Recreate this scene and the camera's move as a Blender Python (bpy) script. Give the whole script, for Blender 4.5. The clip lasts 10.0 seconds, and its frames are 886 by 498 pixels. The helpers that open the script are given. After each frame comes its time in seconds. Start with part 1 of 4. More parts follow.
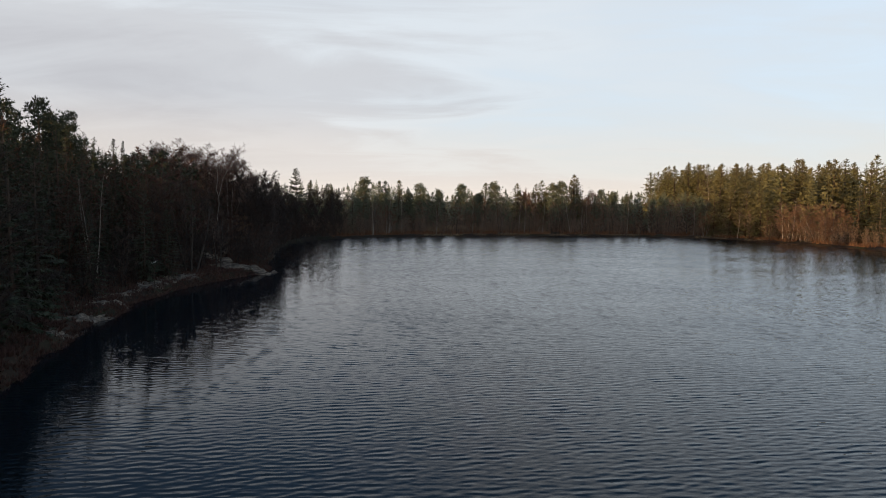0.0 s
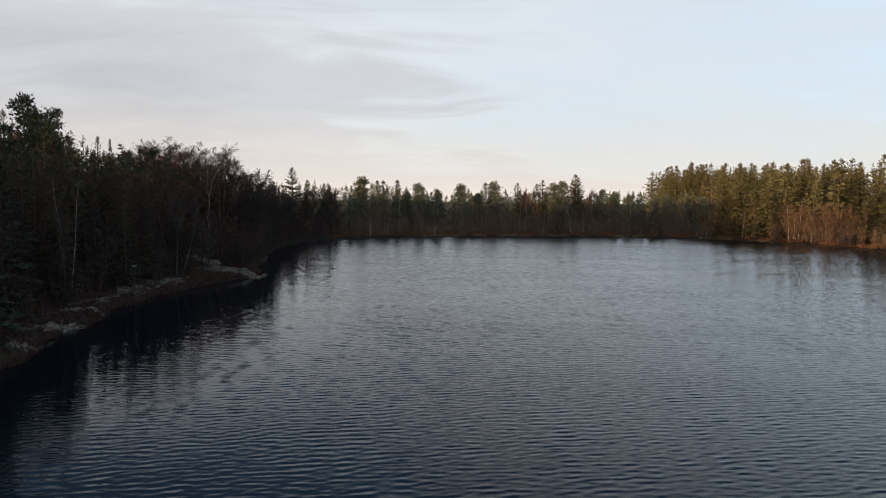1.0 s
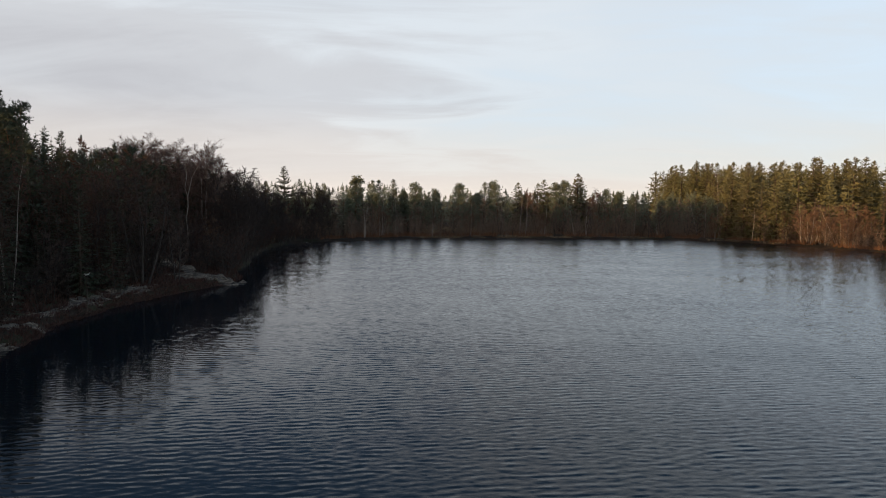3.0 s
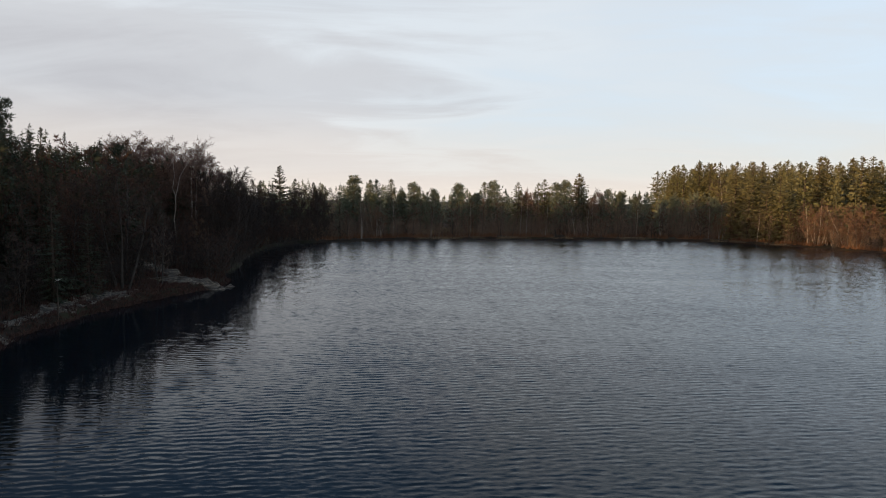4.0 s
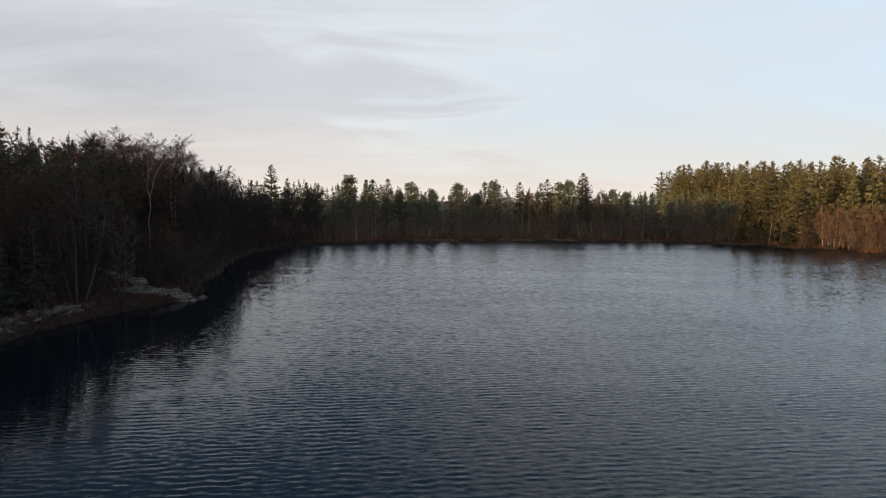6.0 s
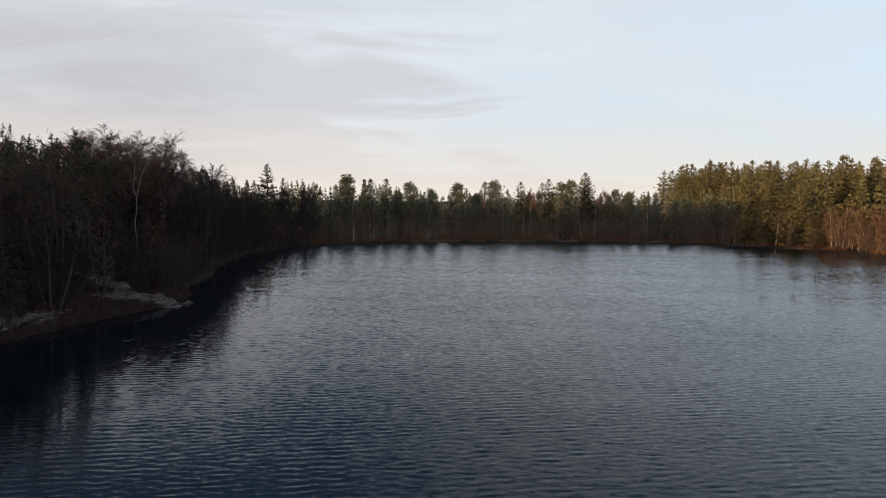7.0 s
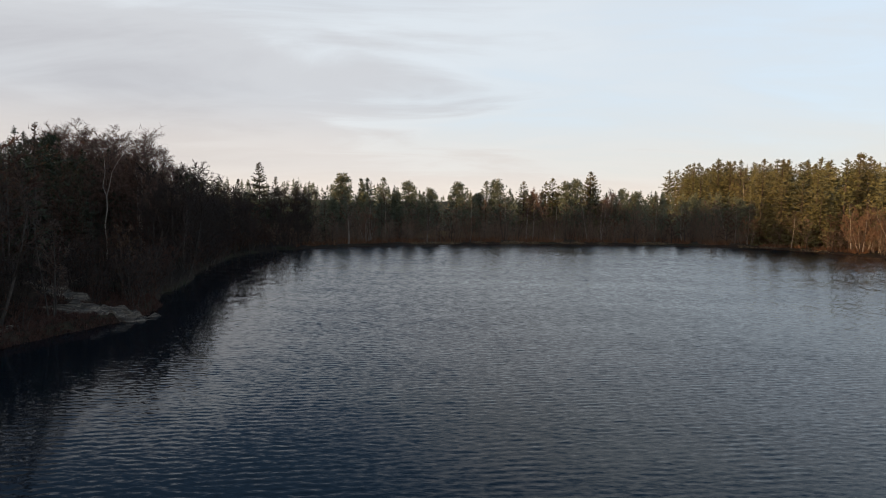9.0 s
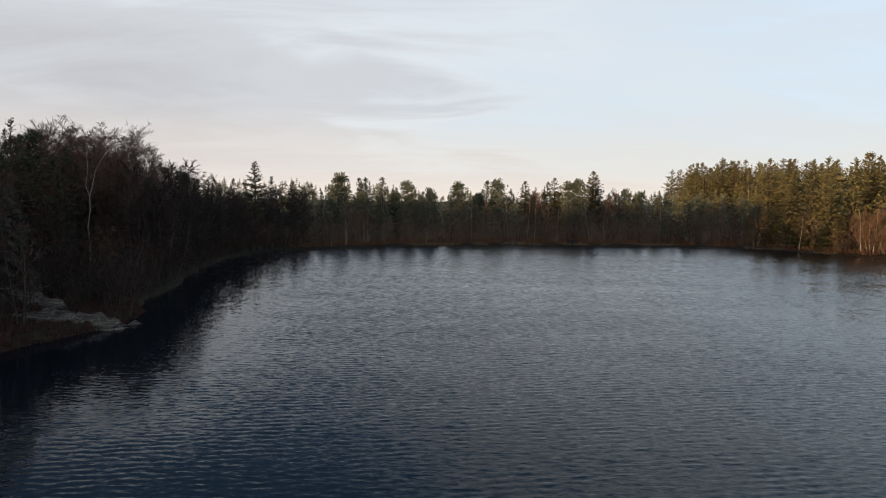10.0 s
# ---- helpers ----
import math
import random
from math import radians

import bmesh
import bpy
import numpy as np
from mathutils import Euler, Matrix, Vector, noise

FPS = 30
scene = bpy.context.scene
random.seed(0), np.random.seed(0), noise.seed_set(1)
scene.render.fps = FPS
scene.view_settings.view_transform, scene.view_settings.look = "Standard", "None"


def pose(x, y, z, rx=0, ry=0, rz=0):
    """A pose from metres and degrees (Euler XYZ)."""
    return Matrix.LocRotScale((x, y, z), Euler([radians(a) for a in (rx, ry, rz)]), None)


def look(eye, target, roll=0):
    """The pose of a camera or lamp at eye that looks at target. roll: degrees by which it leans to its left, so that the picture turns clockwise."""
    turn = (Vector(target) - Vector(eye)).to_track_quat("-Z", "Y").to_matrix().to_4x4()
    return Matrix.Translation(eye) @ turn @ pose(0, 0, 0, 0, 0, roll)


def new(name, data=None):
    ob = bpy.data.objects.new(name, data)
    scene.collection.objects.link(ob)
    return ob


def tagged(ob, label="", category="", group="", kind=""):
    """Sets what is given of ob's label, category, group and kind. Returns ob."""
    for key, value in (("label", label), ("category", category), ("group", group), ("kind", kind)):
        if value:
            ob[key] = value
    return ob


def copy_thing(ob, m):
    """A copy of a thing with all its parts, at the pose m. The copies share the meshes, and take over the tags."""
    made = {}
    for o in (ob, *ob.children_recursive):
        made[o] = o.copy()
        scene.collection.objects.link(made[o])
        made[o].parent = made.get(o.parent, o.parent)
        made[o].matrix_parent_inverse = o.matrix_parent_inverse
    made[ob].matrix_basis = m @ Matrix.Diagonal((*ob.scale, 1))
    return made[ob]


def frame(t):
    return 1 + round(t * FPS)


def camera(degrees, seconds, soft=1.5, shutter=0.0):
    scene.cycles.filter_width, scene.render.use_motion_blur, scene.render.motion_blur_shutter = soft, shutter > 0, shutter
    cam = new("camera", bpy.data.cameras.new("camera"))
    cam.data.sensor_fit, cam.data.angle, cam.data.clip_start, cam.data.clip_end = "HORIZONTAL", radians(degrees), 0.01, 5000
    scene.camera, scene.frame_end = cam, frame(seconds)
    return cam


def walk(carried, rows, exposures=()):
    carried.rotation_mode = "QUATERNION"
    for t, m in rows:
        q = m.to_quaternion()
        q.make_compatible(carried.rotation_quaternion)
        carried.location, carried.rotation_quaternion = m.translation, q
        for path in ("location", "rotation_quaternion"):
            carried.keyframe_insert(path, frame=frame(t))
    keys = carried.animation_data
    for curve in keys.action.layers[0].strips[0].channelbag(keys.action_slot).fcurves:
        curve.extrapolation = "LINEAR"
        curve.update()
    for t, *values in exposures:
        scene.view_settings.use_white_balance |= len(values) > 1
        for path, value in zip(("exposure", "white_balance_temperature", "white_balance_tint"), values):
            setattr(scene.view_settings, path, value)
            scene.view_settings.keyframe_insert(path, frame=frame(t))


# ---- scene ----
cam = camera(70.0, 10.0, soft=0.95)
PATH = [
    (0, (-1.049, -2.347, 8.286), (-1.043, -0.353, 8.1335), 0.74),
    (0.5, (-0.935, -0.907, 8.295), (-0.929, 1.087, 8.1425), 0.748),
    (1, (-0.768, 0.488, 8.314), (-0.762, 2.482, 8.1615), 0.757),
    (1.5, (-0.649, 1.857, 8.311), (-0.643, 3.851, 8.1585), 0.765),
    (2, (-0.52, 3.269, 8.31), (-0.514, 5.263, 8.1575), 0.774),
    (2.5, (-0.379, 4.755, 8.325), (-0.373, 6.749, 8.1725), 0.782),
    (4, (0.06, 9.09, 8.381), (0.066, 11.084, 8.2285), 0.808),
    (4.5, (0.203, 10.54, 8.407), (0.209, 12.534, 8.2545), 0.817),
    (5, (0.283, 11.987, 8.443), (0.289, 13.981, 8.2905), 0.825),
    (5.5, (0.346, 13.456, 8.493), (0.352, 15.45, 8.3405), 0.834),
    (7, (0.531, 17.781, 8.553), (0.537, 19.775, 8.4005), 0.859),
    (7.5, (0.537, 19.241, 8.577), (0.543, 21.235, 8.4245), 0.867),
    (8, (0.537, 20.689, 8.591), (0.543, 22.683, 8.4385), 0.876),
    (8.5, (0.542, 22.156, 8.575), (0.548, 24.15, 8.4225), 0.885),
    (9, (0.571, 23.609, 8.553), (0.577, 25.603, 8.4005), 0.893),
    (9.5, (0.589, 25.018, 8.566), (0.595, 27.012, 8.4135), 0.901),
    (10, (0.64, 26.428, 8.568), (0.646, 28.422, 8.4155), 0.91),
]
walk(cam, [(t, look(eye, target, roll)) for t, eye, target, roll in PATH],
     exposures=((0.0, 0.45), (10.0, 0.45)))

# ---- sky and sun ----
SUN_HEIGHT = 5.4      # degrees above the horizon
SUN_TOWARDS = 33.0    # the way the light runs, degrees from +x towards +y


def link(tree, a, b):
    tree.links.new(a, b)


def make_world():
    world = bpy.data.worlds.new("morning_sky")
    scene.world = world
    world.use_nodes = True
    t = world.node_tree
    t.nodes.clear()
    N = t.nodes.new
    out = N("ShaderNodeOutputWorld")
    sky = N("ShaderNodeTexSky")
    sky.sky_type, sky.sun_disc = "NISHITA", False
    sky.sun_elevation = radians(SUN_HEIGHT + 4)
    sky.sun_rotation = radians(270 - SUN_TOWARDS)
    sky.air_density, sky.dust_density, sky.ozone_density = 1.0, 0.6, 3.0
    clear = N("ShaderNodeBackground")
    clear.inputs[1].default_value = 0.08
    link(t, sky.outputs[0], clear.inputs[0])

    co = N("ShaderNodeTexCoord")
    sep = N("ShaderNodeSeparateXYZ")
    link(t, co.outputs["Generated"], sep.inputs[0])

    def mth(op, a, b=None, clamp=False):
        n = N("ShaderNodeMath")
        n.operation, n.use_clamp = op, clamp
        for i, v in enumerate((a, b)):
            if v is None:
                continue
            if isinstance(v, (int, float)):
                n.inputs[i].default_value = v
            else:
                link(t, v, n.inputs[i])
        return n.outputs[0]

    def ramp(v, stops):
        n = N("ShaderNodeValToRGB")
        link(t, v, n.inputs[0])
        n.color_ramp.interpolation = "EASE"
        while len(n.color_ramp.elements) < len(stops):
            n.color_ramp.elements.new(0.5)
        for e, (p, c) in zip(n.color_ramp.elements, stops):
            e.position, e.color = p, (*c, 1) if not isinstance(c, float) else (c, c, c, 1)
        return n.outputs[0]

    up = mth("MAXIMUM", sep.outputs[2], 0.0)
    deep = mth("ADD", up, 0.14)
    flat = N("ShaderNodeCombineXYZ")
    link(t, mth("DIVIDE", sep.outputs[0], deep), flat.inputs[0])
    link(t, mth("DIVIDE", sep.outputs[1], deep), flat.inputs[1])

    def cloud_noise(scale, turn, where, detail, rough, bend):
        m = N("ShaderNodeMapping")
        m.inputs["Scale"].default_value = scale
        m.inputs["Rotation"].default_value = (0, 0, radians(turn))
        m.inputs["Location"].default_value = where
        link(t, flat.outputs[0], m.inputs[0])
        n = N("ShaderNodeTexNoise")
        n.inputs["Scale"].default_value = 1.0
        n.inputs["Detail"].default_value = detail
        n.inputs["Roughness"].default_value = rough
        n.inputs["Distortion"].default_value = bend
        link(t, m.outputs[0], n.inputs["Vector"])
        return n.outputs["Fac"]

    big = cloud_noise((0.42, 0.5, 1), 25, (3.1, 1.7, 0), 4, 0.5, 0.4)
    fine = cloud_noise((0.8, 1.7, 1), 14, (2.3, 5.9, 0), 7, 0.58, 0.7)
    cover = mth("ADD", mth("ADD", mth("MULTIPLY", big, 0.48), mth("MULTIPLY", fine, 0.24)), 0.20)
    cover = mth("SUBTRACT", cover, mth("ADD", mth("MULTIPLY", sep.outputs[0], 0.28), mth("MULTIPLY", up, 0.22)))
    thick = ramp(cover, ((0.34, 0.80), (0.60, 0.98)))
    body = mth("ADD", mth("MULTIPLY", cover, 0.74), mth("MULTIPLY", fine, 0.20))
    shade = ramp(body, ((0.27, (0.600, 0.690, 0.775)), (0.42, (0.605, 0.645, 0.680)), (0.53, (0.480, 0.493, 0.518)), (0.68, (0.415, 0.420, 0.445))))
    low = ramp(up, ((0.0, 0.88), (0.06, 0.48), (0.16, 0.0)))
    tint = N("ShaderNodeMix")
    tint.data_type = "RGBA"
    link(t, low, tint.inputs[0])
    link(t, shade, tint.inputs[6])
    tint.inputs[7].default_value = (0.69, 0.608, 0.535, 1)
    high = N("ShaderNodeMix")
    high.data_type = "RGBA"
    aloft = mth("MULTIPLY", mth("SUBTRACT", up, 0.25), 5.0, True)
    side = mth("MULTIPLY", mth("MULTIPLY", mth("MINIMUM", sep.outputs[0], 0.10), 0.65), aloft)
    link(t, ramp(mth("SUBTRACT", up, side), ((0.245, 0.0), (0.62, 0.94))), high.inputs[0])
    link(t, tint.outputs[2], high.inputs[6])
    zenith = N("ShaderNodeMix")      # darker on the side of the heavy cloud
    zenith.data_type = "RGBA"
    link(t, mth("ADD", mth("MULTIPLY", sep.outputs[0], 0.95), 0.56, True), zenith.inputs[0])
    zenith.inputs[6].default_value = (0.026, 0.062, 0.118, 1)
    zenith.inputs[7].default_value = (0.130, 0.270, 0.480, 1)
    link(t, zenith.outputs[2], high.inputs[7])
    # the sky brightens and warms towards the sun
    a = radians(SUN_TOWARDS)
    glow = mth("ADD", mth("MULTIPLY", sep.outputs[0], -math.cos(a)), mth("MULTIPLY", sep.outputs[1], -math.sin(a)))
    glow = mth("POWER", mth("MAXIMUM", glow, 0.0), 2.0)
    warm = N("ShaderNodeMix")
    warm.data_type = "RGBA"
    link(t, mth("MULTIPLY", glow, 0.5), warm.inputs[0])
    link(t, high.outputs[2], warm.inputs[6])
    warm.inputs[7].default_value = (0.72, 0.60, 0.47, 1)
    cloud = N("ShaderNodeBackground")
    link(t, warm.outputs[2], cloud.inputs[0])
    link(t, mth("ADD", mth("MULTIPLY", glow, 1.5), 1.0), cloud.inputs[1])
    mix = N("ShaderNodeMixShader")
    link(t, mth("MAXIMUM", thick, low), mix.inputs[0])
    link(t, clear.outputs[0], mix.inputs[1])
    link(t, cloud.outputs[0], mix.inputs[2])
    link(t, mix.outputs[0], out.inputs[0])


make_world()
sun = new("sun", bpy.data.lights.new("sun", "SUN"))
sun.data.energy, sun.data.angle, sun.data.color = 4.5, radians(0.6), (1.0, 0.66, 0.34)
sun.matrix_world = look((0, 0, 60), (math.cos(radians(SUN_TOWARDS)), math.sin(radians(SUN_TOWARDS)),
                                     60 - math.tan(radians(SUN_HEIGHT))))


# ---- materials ----
class Mat:
    """A node material with a Principled surface and short ways to add nodes."""

    def __init__(self, name, rough=0.8, spec=0.3):
        self.m = bpy.data.materials.new(name)
        self.m.use_nodes = True
        self.t = self.m.node_tree
        self.b = self.t.nodes["Principled BSDF"]
        self.b.inputs["Roughness"].default_value = rough
        self.b.inputs["Specular IOR Level"].default_value = spec

    def node(self, kind, **ins):
        n = self.t.nodes.new(kind)
        for k, v in ins.items():
            n.inputs[k.replace("_", " ")].default_value = v
        return n

    def coord(self, scale=(1, 1, 1), turn=0, where=(0, 0, 0)):
        c = self.node("ShaderNodeTexCoord")
        m = self.node("ShaderNodeMapping")
        m.inputs["Scale"].default_value = scale
        m.inputs["Rotation"].default_value = (0, 0, radians(turn))
        m.inputs["Location"].default_value = where
        link(self.t, c.outputs["Object"], m.inputs[0])
        return m.outputs[0]

    def noise(self, scale, detail=4, rough=0.55, at=None, bend=0.0):
        n = self.node("ShaderNodeTexNoise", Scale=scale, Detail=detail, Roughness=rough, Distortion=bend)
        link(self.t, at or self.coord(), n.inputs["Vector"])
        return n.outputs["Fac"]

    def ramp(self, v, *stops):
        n = self.node("ShaderNodeValToRGB")
        link(self.t, v, n.inputs[0])
        while len(n.color_ramp.elements) < len(stops):
            n.color_ramp.elements.new(0.5)
        for e, (p, c) in zip(n.color_ramp.elements, stops):
            e.position = p
            e.color = (c, c, c, 1) if isinstance(c, (int, float)) else (*c, 1)
        return n.outputs[0]

    def mix(self, f, a, b, how="MIX"):
        n = self.node("ShaderNodeMix")
        n.data_type, n.blend_type = "RGBA", how
        for i, v in ((0, f), (6, a), (7, b)):
            if isinstance(v, (int, float)):
                n.inputs[i].default_value = v
            elif isinstance(v, tuple):
                n.inputs[i].default_value = (*v, 1)
            else:
                link(self.t, v, n.inputs[i])
        return n.outputs[2]

    def maths(self, op, a, b):
        n = self.node("ShaderNodeMath")
        n.operation = op
        for i, v in ((0, a), (1, b)):
            if isinstance(v, (int, float)):
                n.inputs[i].default_value = v
            else:
                link(self.t, v, n.inputs[i])
        return n.outputs[0]

    def colour(self, c):
        link(self.t, c, self.b.inputs["Base Color"])
        return self

    def bump(self, v, metres, strength=1.0):
        n = self.node("ShaderNodeBump", Strength=strength, Distance=metres)
        link(self.t, v, n.inputs["Height"])
        link(self.t, n.outputs[0], self.b.inputs["Normal"])
        return self

    def own(self):
        return self.node("ShaderNodeObjectInfo").outputs["Random"]

    def island(self):
        return self.node("ShaderNodeNewGeometry").outputs["Random Per Island"]


def foliage(name, dark, light, odd, rough=0.75):
    """Needles or leaves: every spray, every clump and every tree a little different."""
    m = Mat(name, rough, 0.25)
    spray = m.ramp(m.island(), (0.0, dark), (1.0, light))
    clump = m.noise(0.7, 3)
    c = m.mix(m.ramp(clump, (0.35, 0.0), (0.7, 0.55)), spray, light)
    m.colour(m.mix(m.maths("MULTIPLY", m.own(), 0.6), c, odd))
    return m.m


def bark(name, dark, light, rough=0.9):
    m = Mat(name, rough, 0.15)
    n = m.noise(3.0, 6, 0.65, m.coord((3, 3, 0.7)))
    patch = m.noise(0.5, 3)
    m.colour(m.mix(m.ramp(patch, (0.4, 0.0), (0.7, 0.5)), m.ramp(n, (0.3, dark), (0.7, light)), dark))
    m.bump(n, 0.03)
    return m.m


def twig(name, dark, light, odd):
    m = Mat(name, 0.8, 0.2)
    c = m.ramp(m.island(), (0.0, dark), (1.0, light))
    m.colour(m.mix(m.maths("MULTIPLY", m.own(), 0.7), c, odd))
    return m.m


def birch_bark():
    m = Mat("birch_bark", 0.7, 0.3)
    bands = m.noise(1.0, 5, 0.7, m.coord((3, 3, 9)))
    plates = m.noise(0.8, 4, 0.6)
    pale = m.mix(m.ramp(plates, (0.35, 0.0), (0.7, 1.0)), (0.31, 0.262, 0.217), (0.18, 0.147, 0.122))
    m.colour(m.mix(m.ramp(bands, (0.56, 0.0), (0.64, 0.9)), pale, (0.05, 0.04, 0.035)))
    m.bump(bands, 0.01)
    return m.m


CHOP, VIEW_LEAN, FRONT = 0.40, 0.15, 0.10     # slope of the smallest ripples, their tilt towards the camera, and their steep fronts


def water_surface():
    m = Mat("lake_water", 0.015, 0.5)
    m.b.inputs["IOR"].default_value = 1.333
    m.b.inputs["Base Color"].default_value = (0.0026, 0.0066, 0.0100, 1)
    gust = m.ramp(m.noise(0.06, 3, 0.55, m.coord((0.6, 1.6, 1), 20)), (0.32, 0.8), (0.68, 1.0))
    sep = m.node("ShaderNodeSeparateXYZ")
    link(m.t, m.coord(), sep.inputs[0])
    shelter = m.node("ShaderNodeMapRange")      # calmer under the near wood
    shelter.interpolation_type = "SMOOTHSTEP"
    link(m.t, m.maths("ADD", sep.outputs[0], m.maths("MULTIPLY", m.maths("SUBTRACT", sep.outputs[1], 64.0), 0.18)), shelter.inputs[0])
    for i, v in enumerate((-22.5, -6.0, 0.22, 1.0)):
        shelter.inputs[i + 1].default_value = v
    reach = m.node("ShaderNodeMapRange")        # stronger with distance from the camera, to blur far reflections
    link(m.t, sep.outputs[1], reach.inputs[0])
    for i, v in enumerate((20.0, 120.0, 0.72, 1.5)):
        reach.inputs[i + 1].default_value = v
    offing = m.node("ShaderNodeMapRange")
    link(m.t, sep.outputs[1], offing.inputs[0])
    for i, v in enumerate((45.0, 110.0, 0.0, 0.22)):
        offing.inputs[i + 1].default_value = v
    wind = m.maths("MULTIPLY", m.maths("MULTIPLY", gust, reach.outputs[0]), shelter.outputs[0])
    slope = []
    for axis, k in ((0, CHOP * 0.7), (1, CHOP)):
        total = None
        for scale, turn, at, share in (((4.6, 12.0, 1), 12, 3.0, 0.45), ((2.0, 5.6, 1), 15, 17.0, 0.55)):
            n = m.noise(1.0, 2, 0.5, m.coord(scale, turn, (at + 31 * axis, at, 0)), 0.3)
            n = m.maths("MULTIPLY", m.maths("SUBTRACT", n, 0.5), share * k)
            total = n if total is None else m.maths("ADD", total, n)
        total = m.maths("MULTIPLY", total, wind)
        if axis:        # broader wavelets on the far water
            n = m.noise(1.0, 3, 0.6, m.coord((0.9, 0.55, 1), 6, (8, 3, 0)))
            total = m.maths("ADD", total, m.maths("MULTIPLY", m.maths("SUBTRACT", n, 0.5), offing.outputs[0]))
        slope.append(total)
    # short steep fronts tilted to face the camera show as thin dark dashes
    front = None
    for scale, turn, at in (((0.9, 4.4, 1), 12, 5.0), ((1.9, 8.5, 1), 6, 41.0)):
        n = m.ramp(m.noise(1.0, 3, 0.55, m.coord(scale, turn, (at, at, 0)), 0.5), (0.56, 0.0), (0.69, 1.0))
        front = n if front is None else m.maths("ADD", front, n)
    slope[1] = m.maths("SUBTRACT", slope[1], m.maths("MULTIPLY", m.maths("MULTIPLY", front, wind), FRONT))
    tilt = m.node("ShaderNodeCombineXYZ")
    link(m.t, slope[0], tilt.inputs[0])
    # normals lean towards the camera so far water reflects sky, not trees
    link(m.t, m.maths("SUBTRACT", slope[1], m.maths("MULTIPLY", m.maths("MAXIMUM", m.maths("SUBTRACT", wind, 0.68), -0.02), VIEW_LEAN)), tilt.inputs[1])
    geo = m.node("ShaderNodeNewGeometry")
    add, unit = m.node("ShaderNodeVectorMath"), m.node("ShaderNodeVectorMath")
    unit.operation = "NORMALIZE"
    link(m.t, geo.outputs["Normal"], add.inputs[0])
    link(m.t, tilt.outputs[0], add.inputs[1])
    link(m.t, add.outputs[0], unit.inputs[0])
    link(m.t, unit.outputs[0], m.b.inputs["Normal"])
    return m.m


def forest_floor():
    m = Mat("forest_floor", 0.95, 0.1)
    litter = m.noise(1.6, 8, 0.65)
    moss = m.noise(0.16, 5, 0.6)
    tint = m.noise(0.035, 3, 0.5)
    c = m.ramp(litter, (0.3, (0.015, 0.011, 0.008)), (0.7, (0.050, 0.034, 0.023)))
    c = m.mix(m.ramp(moss, (0.48, 0.0), (0.62, 0.7)), c, (0.032, 0.034, 0.016))
    c = m.mix(m.ramp(tint, (0.45, 0.0), (0.65, 0.5)), c, (0.055, 0.034, 0.020))
    m.colour(c)
    m.bump(litter, 0.08)
    return m.m


def sand():
    m = Mat("bank_sand", 0.95, 0.15)
    grain = m.noise(14.0, 6, 0.7)
    layer = m.noise(1.0, 6, 0.65, m.coord((0.7, 2.6, 9), 15), 0.6)
    stain = m.noise(1.3, 5, 0.65, m.coord((0.8, 2.0, 2), 15), 0.8)
    c = m.ramp(layer, (0.34, (0.040, 0.030, 0.023)), (0.50, (0.140, 0.104, 0.074)), (0.64, (0.310, 0.238, 0.170)))
    c = m.mix(m.ramp(stain, (0.50, 0.0), (0.60, 0.9)), c, (0.036, 0.024, 0.017))
    m.colour(m.mix(0.25, c, m.ramp(grain, (0.3, (0.04, 0.033, 0.028)), (0.7, (0.20, 0.175, 0.15)))))
    m.bump(m.maths("ADD", layer, m.maths("MULTIPLY", grain, 0.3)), 0.08)
    return m.m


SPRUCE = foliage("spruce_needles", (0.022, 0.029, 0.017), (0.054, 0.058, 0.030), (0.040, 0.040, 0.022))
# paler copy of the near needles; stands in for haze over the far shore
FAR_PINE = foliage("haze_pale_needles", (0.060, 0.072, 0.050), (0.150, 0.160, 0.100), (0.100, 0.104, 0.066))
# also colours the far spruces whose tops should look sunlit
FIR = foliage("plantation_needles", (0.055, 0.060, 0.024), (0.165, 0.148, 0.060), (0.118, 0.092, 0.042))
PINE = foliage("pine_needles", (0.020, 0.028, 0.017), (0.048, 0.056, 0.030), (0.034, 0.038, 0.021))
LARCH = foliage("larch_needles", (0.050, 0.026, 0.015), (0.115, 0.062, 0.032), (0.075, 0.042, 0.024))
OAK = foliage("withered_leaves", (0.045, 0.024, 0.014), (0.115, 0.062, 0.034), (0.070, 0.040, 0.024))
BRACKEN = foliage("dead_bracken", (0.085, 0.036, 0.018), (0.20, 0.10, 0.05), (0.12, 0.06, 0.03))
HEATHER = foliage("heather", (0.034, 0.017, 0.012), (0.085, 0.040, 0.028), (0.056, 0.028, 0.019))
STRAW = foliage("straw_grass", (0.15, 0.098, 0.050), (0.33, 0.235, 0.130), (0.21, 0.145, 0.075))
BARK = bark("conifer_bark", (0.035, 0.026, 0.020), (0.12, 0.085, 0.062))
PINE_BARK = bark("pine_bark", (0.06, 0.036, 0.024), (0.20, 0.115, 0.070))
GREY_BARK = bark("alder_bark", (0.035, 0.029, 0.025), (0.10, 0.082, 0.069))
BIRCH_BARK = birch_bark()
BIRCH_TWIG = twig("birch_twigs", (0.038, 0.026, 0.021), (0.115, 0.078, 0.058), (0.072, 0.045, 0.033))
CROWN_TWIG = twig("reddish_birch_twigs", (0.075, 0.045, 0.034), (0.19, 0.115, 0.085), (0.12, 0.07, 0.052))
# twigs lightened for the far wood, since no haze veils it
PALE_TWIG = twig("haze_pale_twigs", (0.098, 0.066, 0.047), (0.225, 0.155, 0.108), (0.155, 0.102, 0.070))
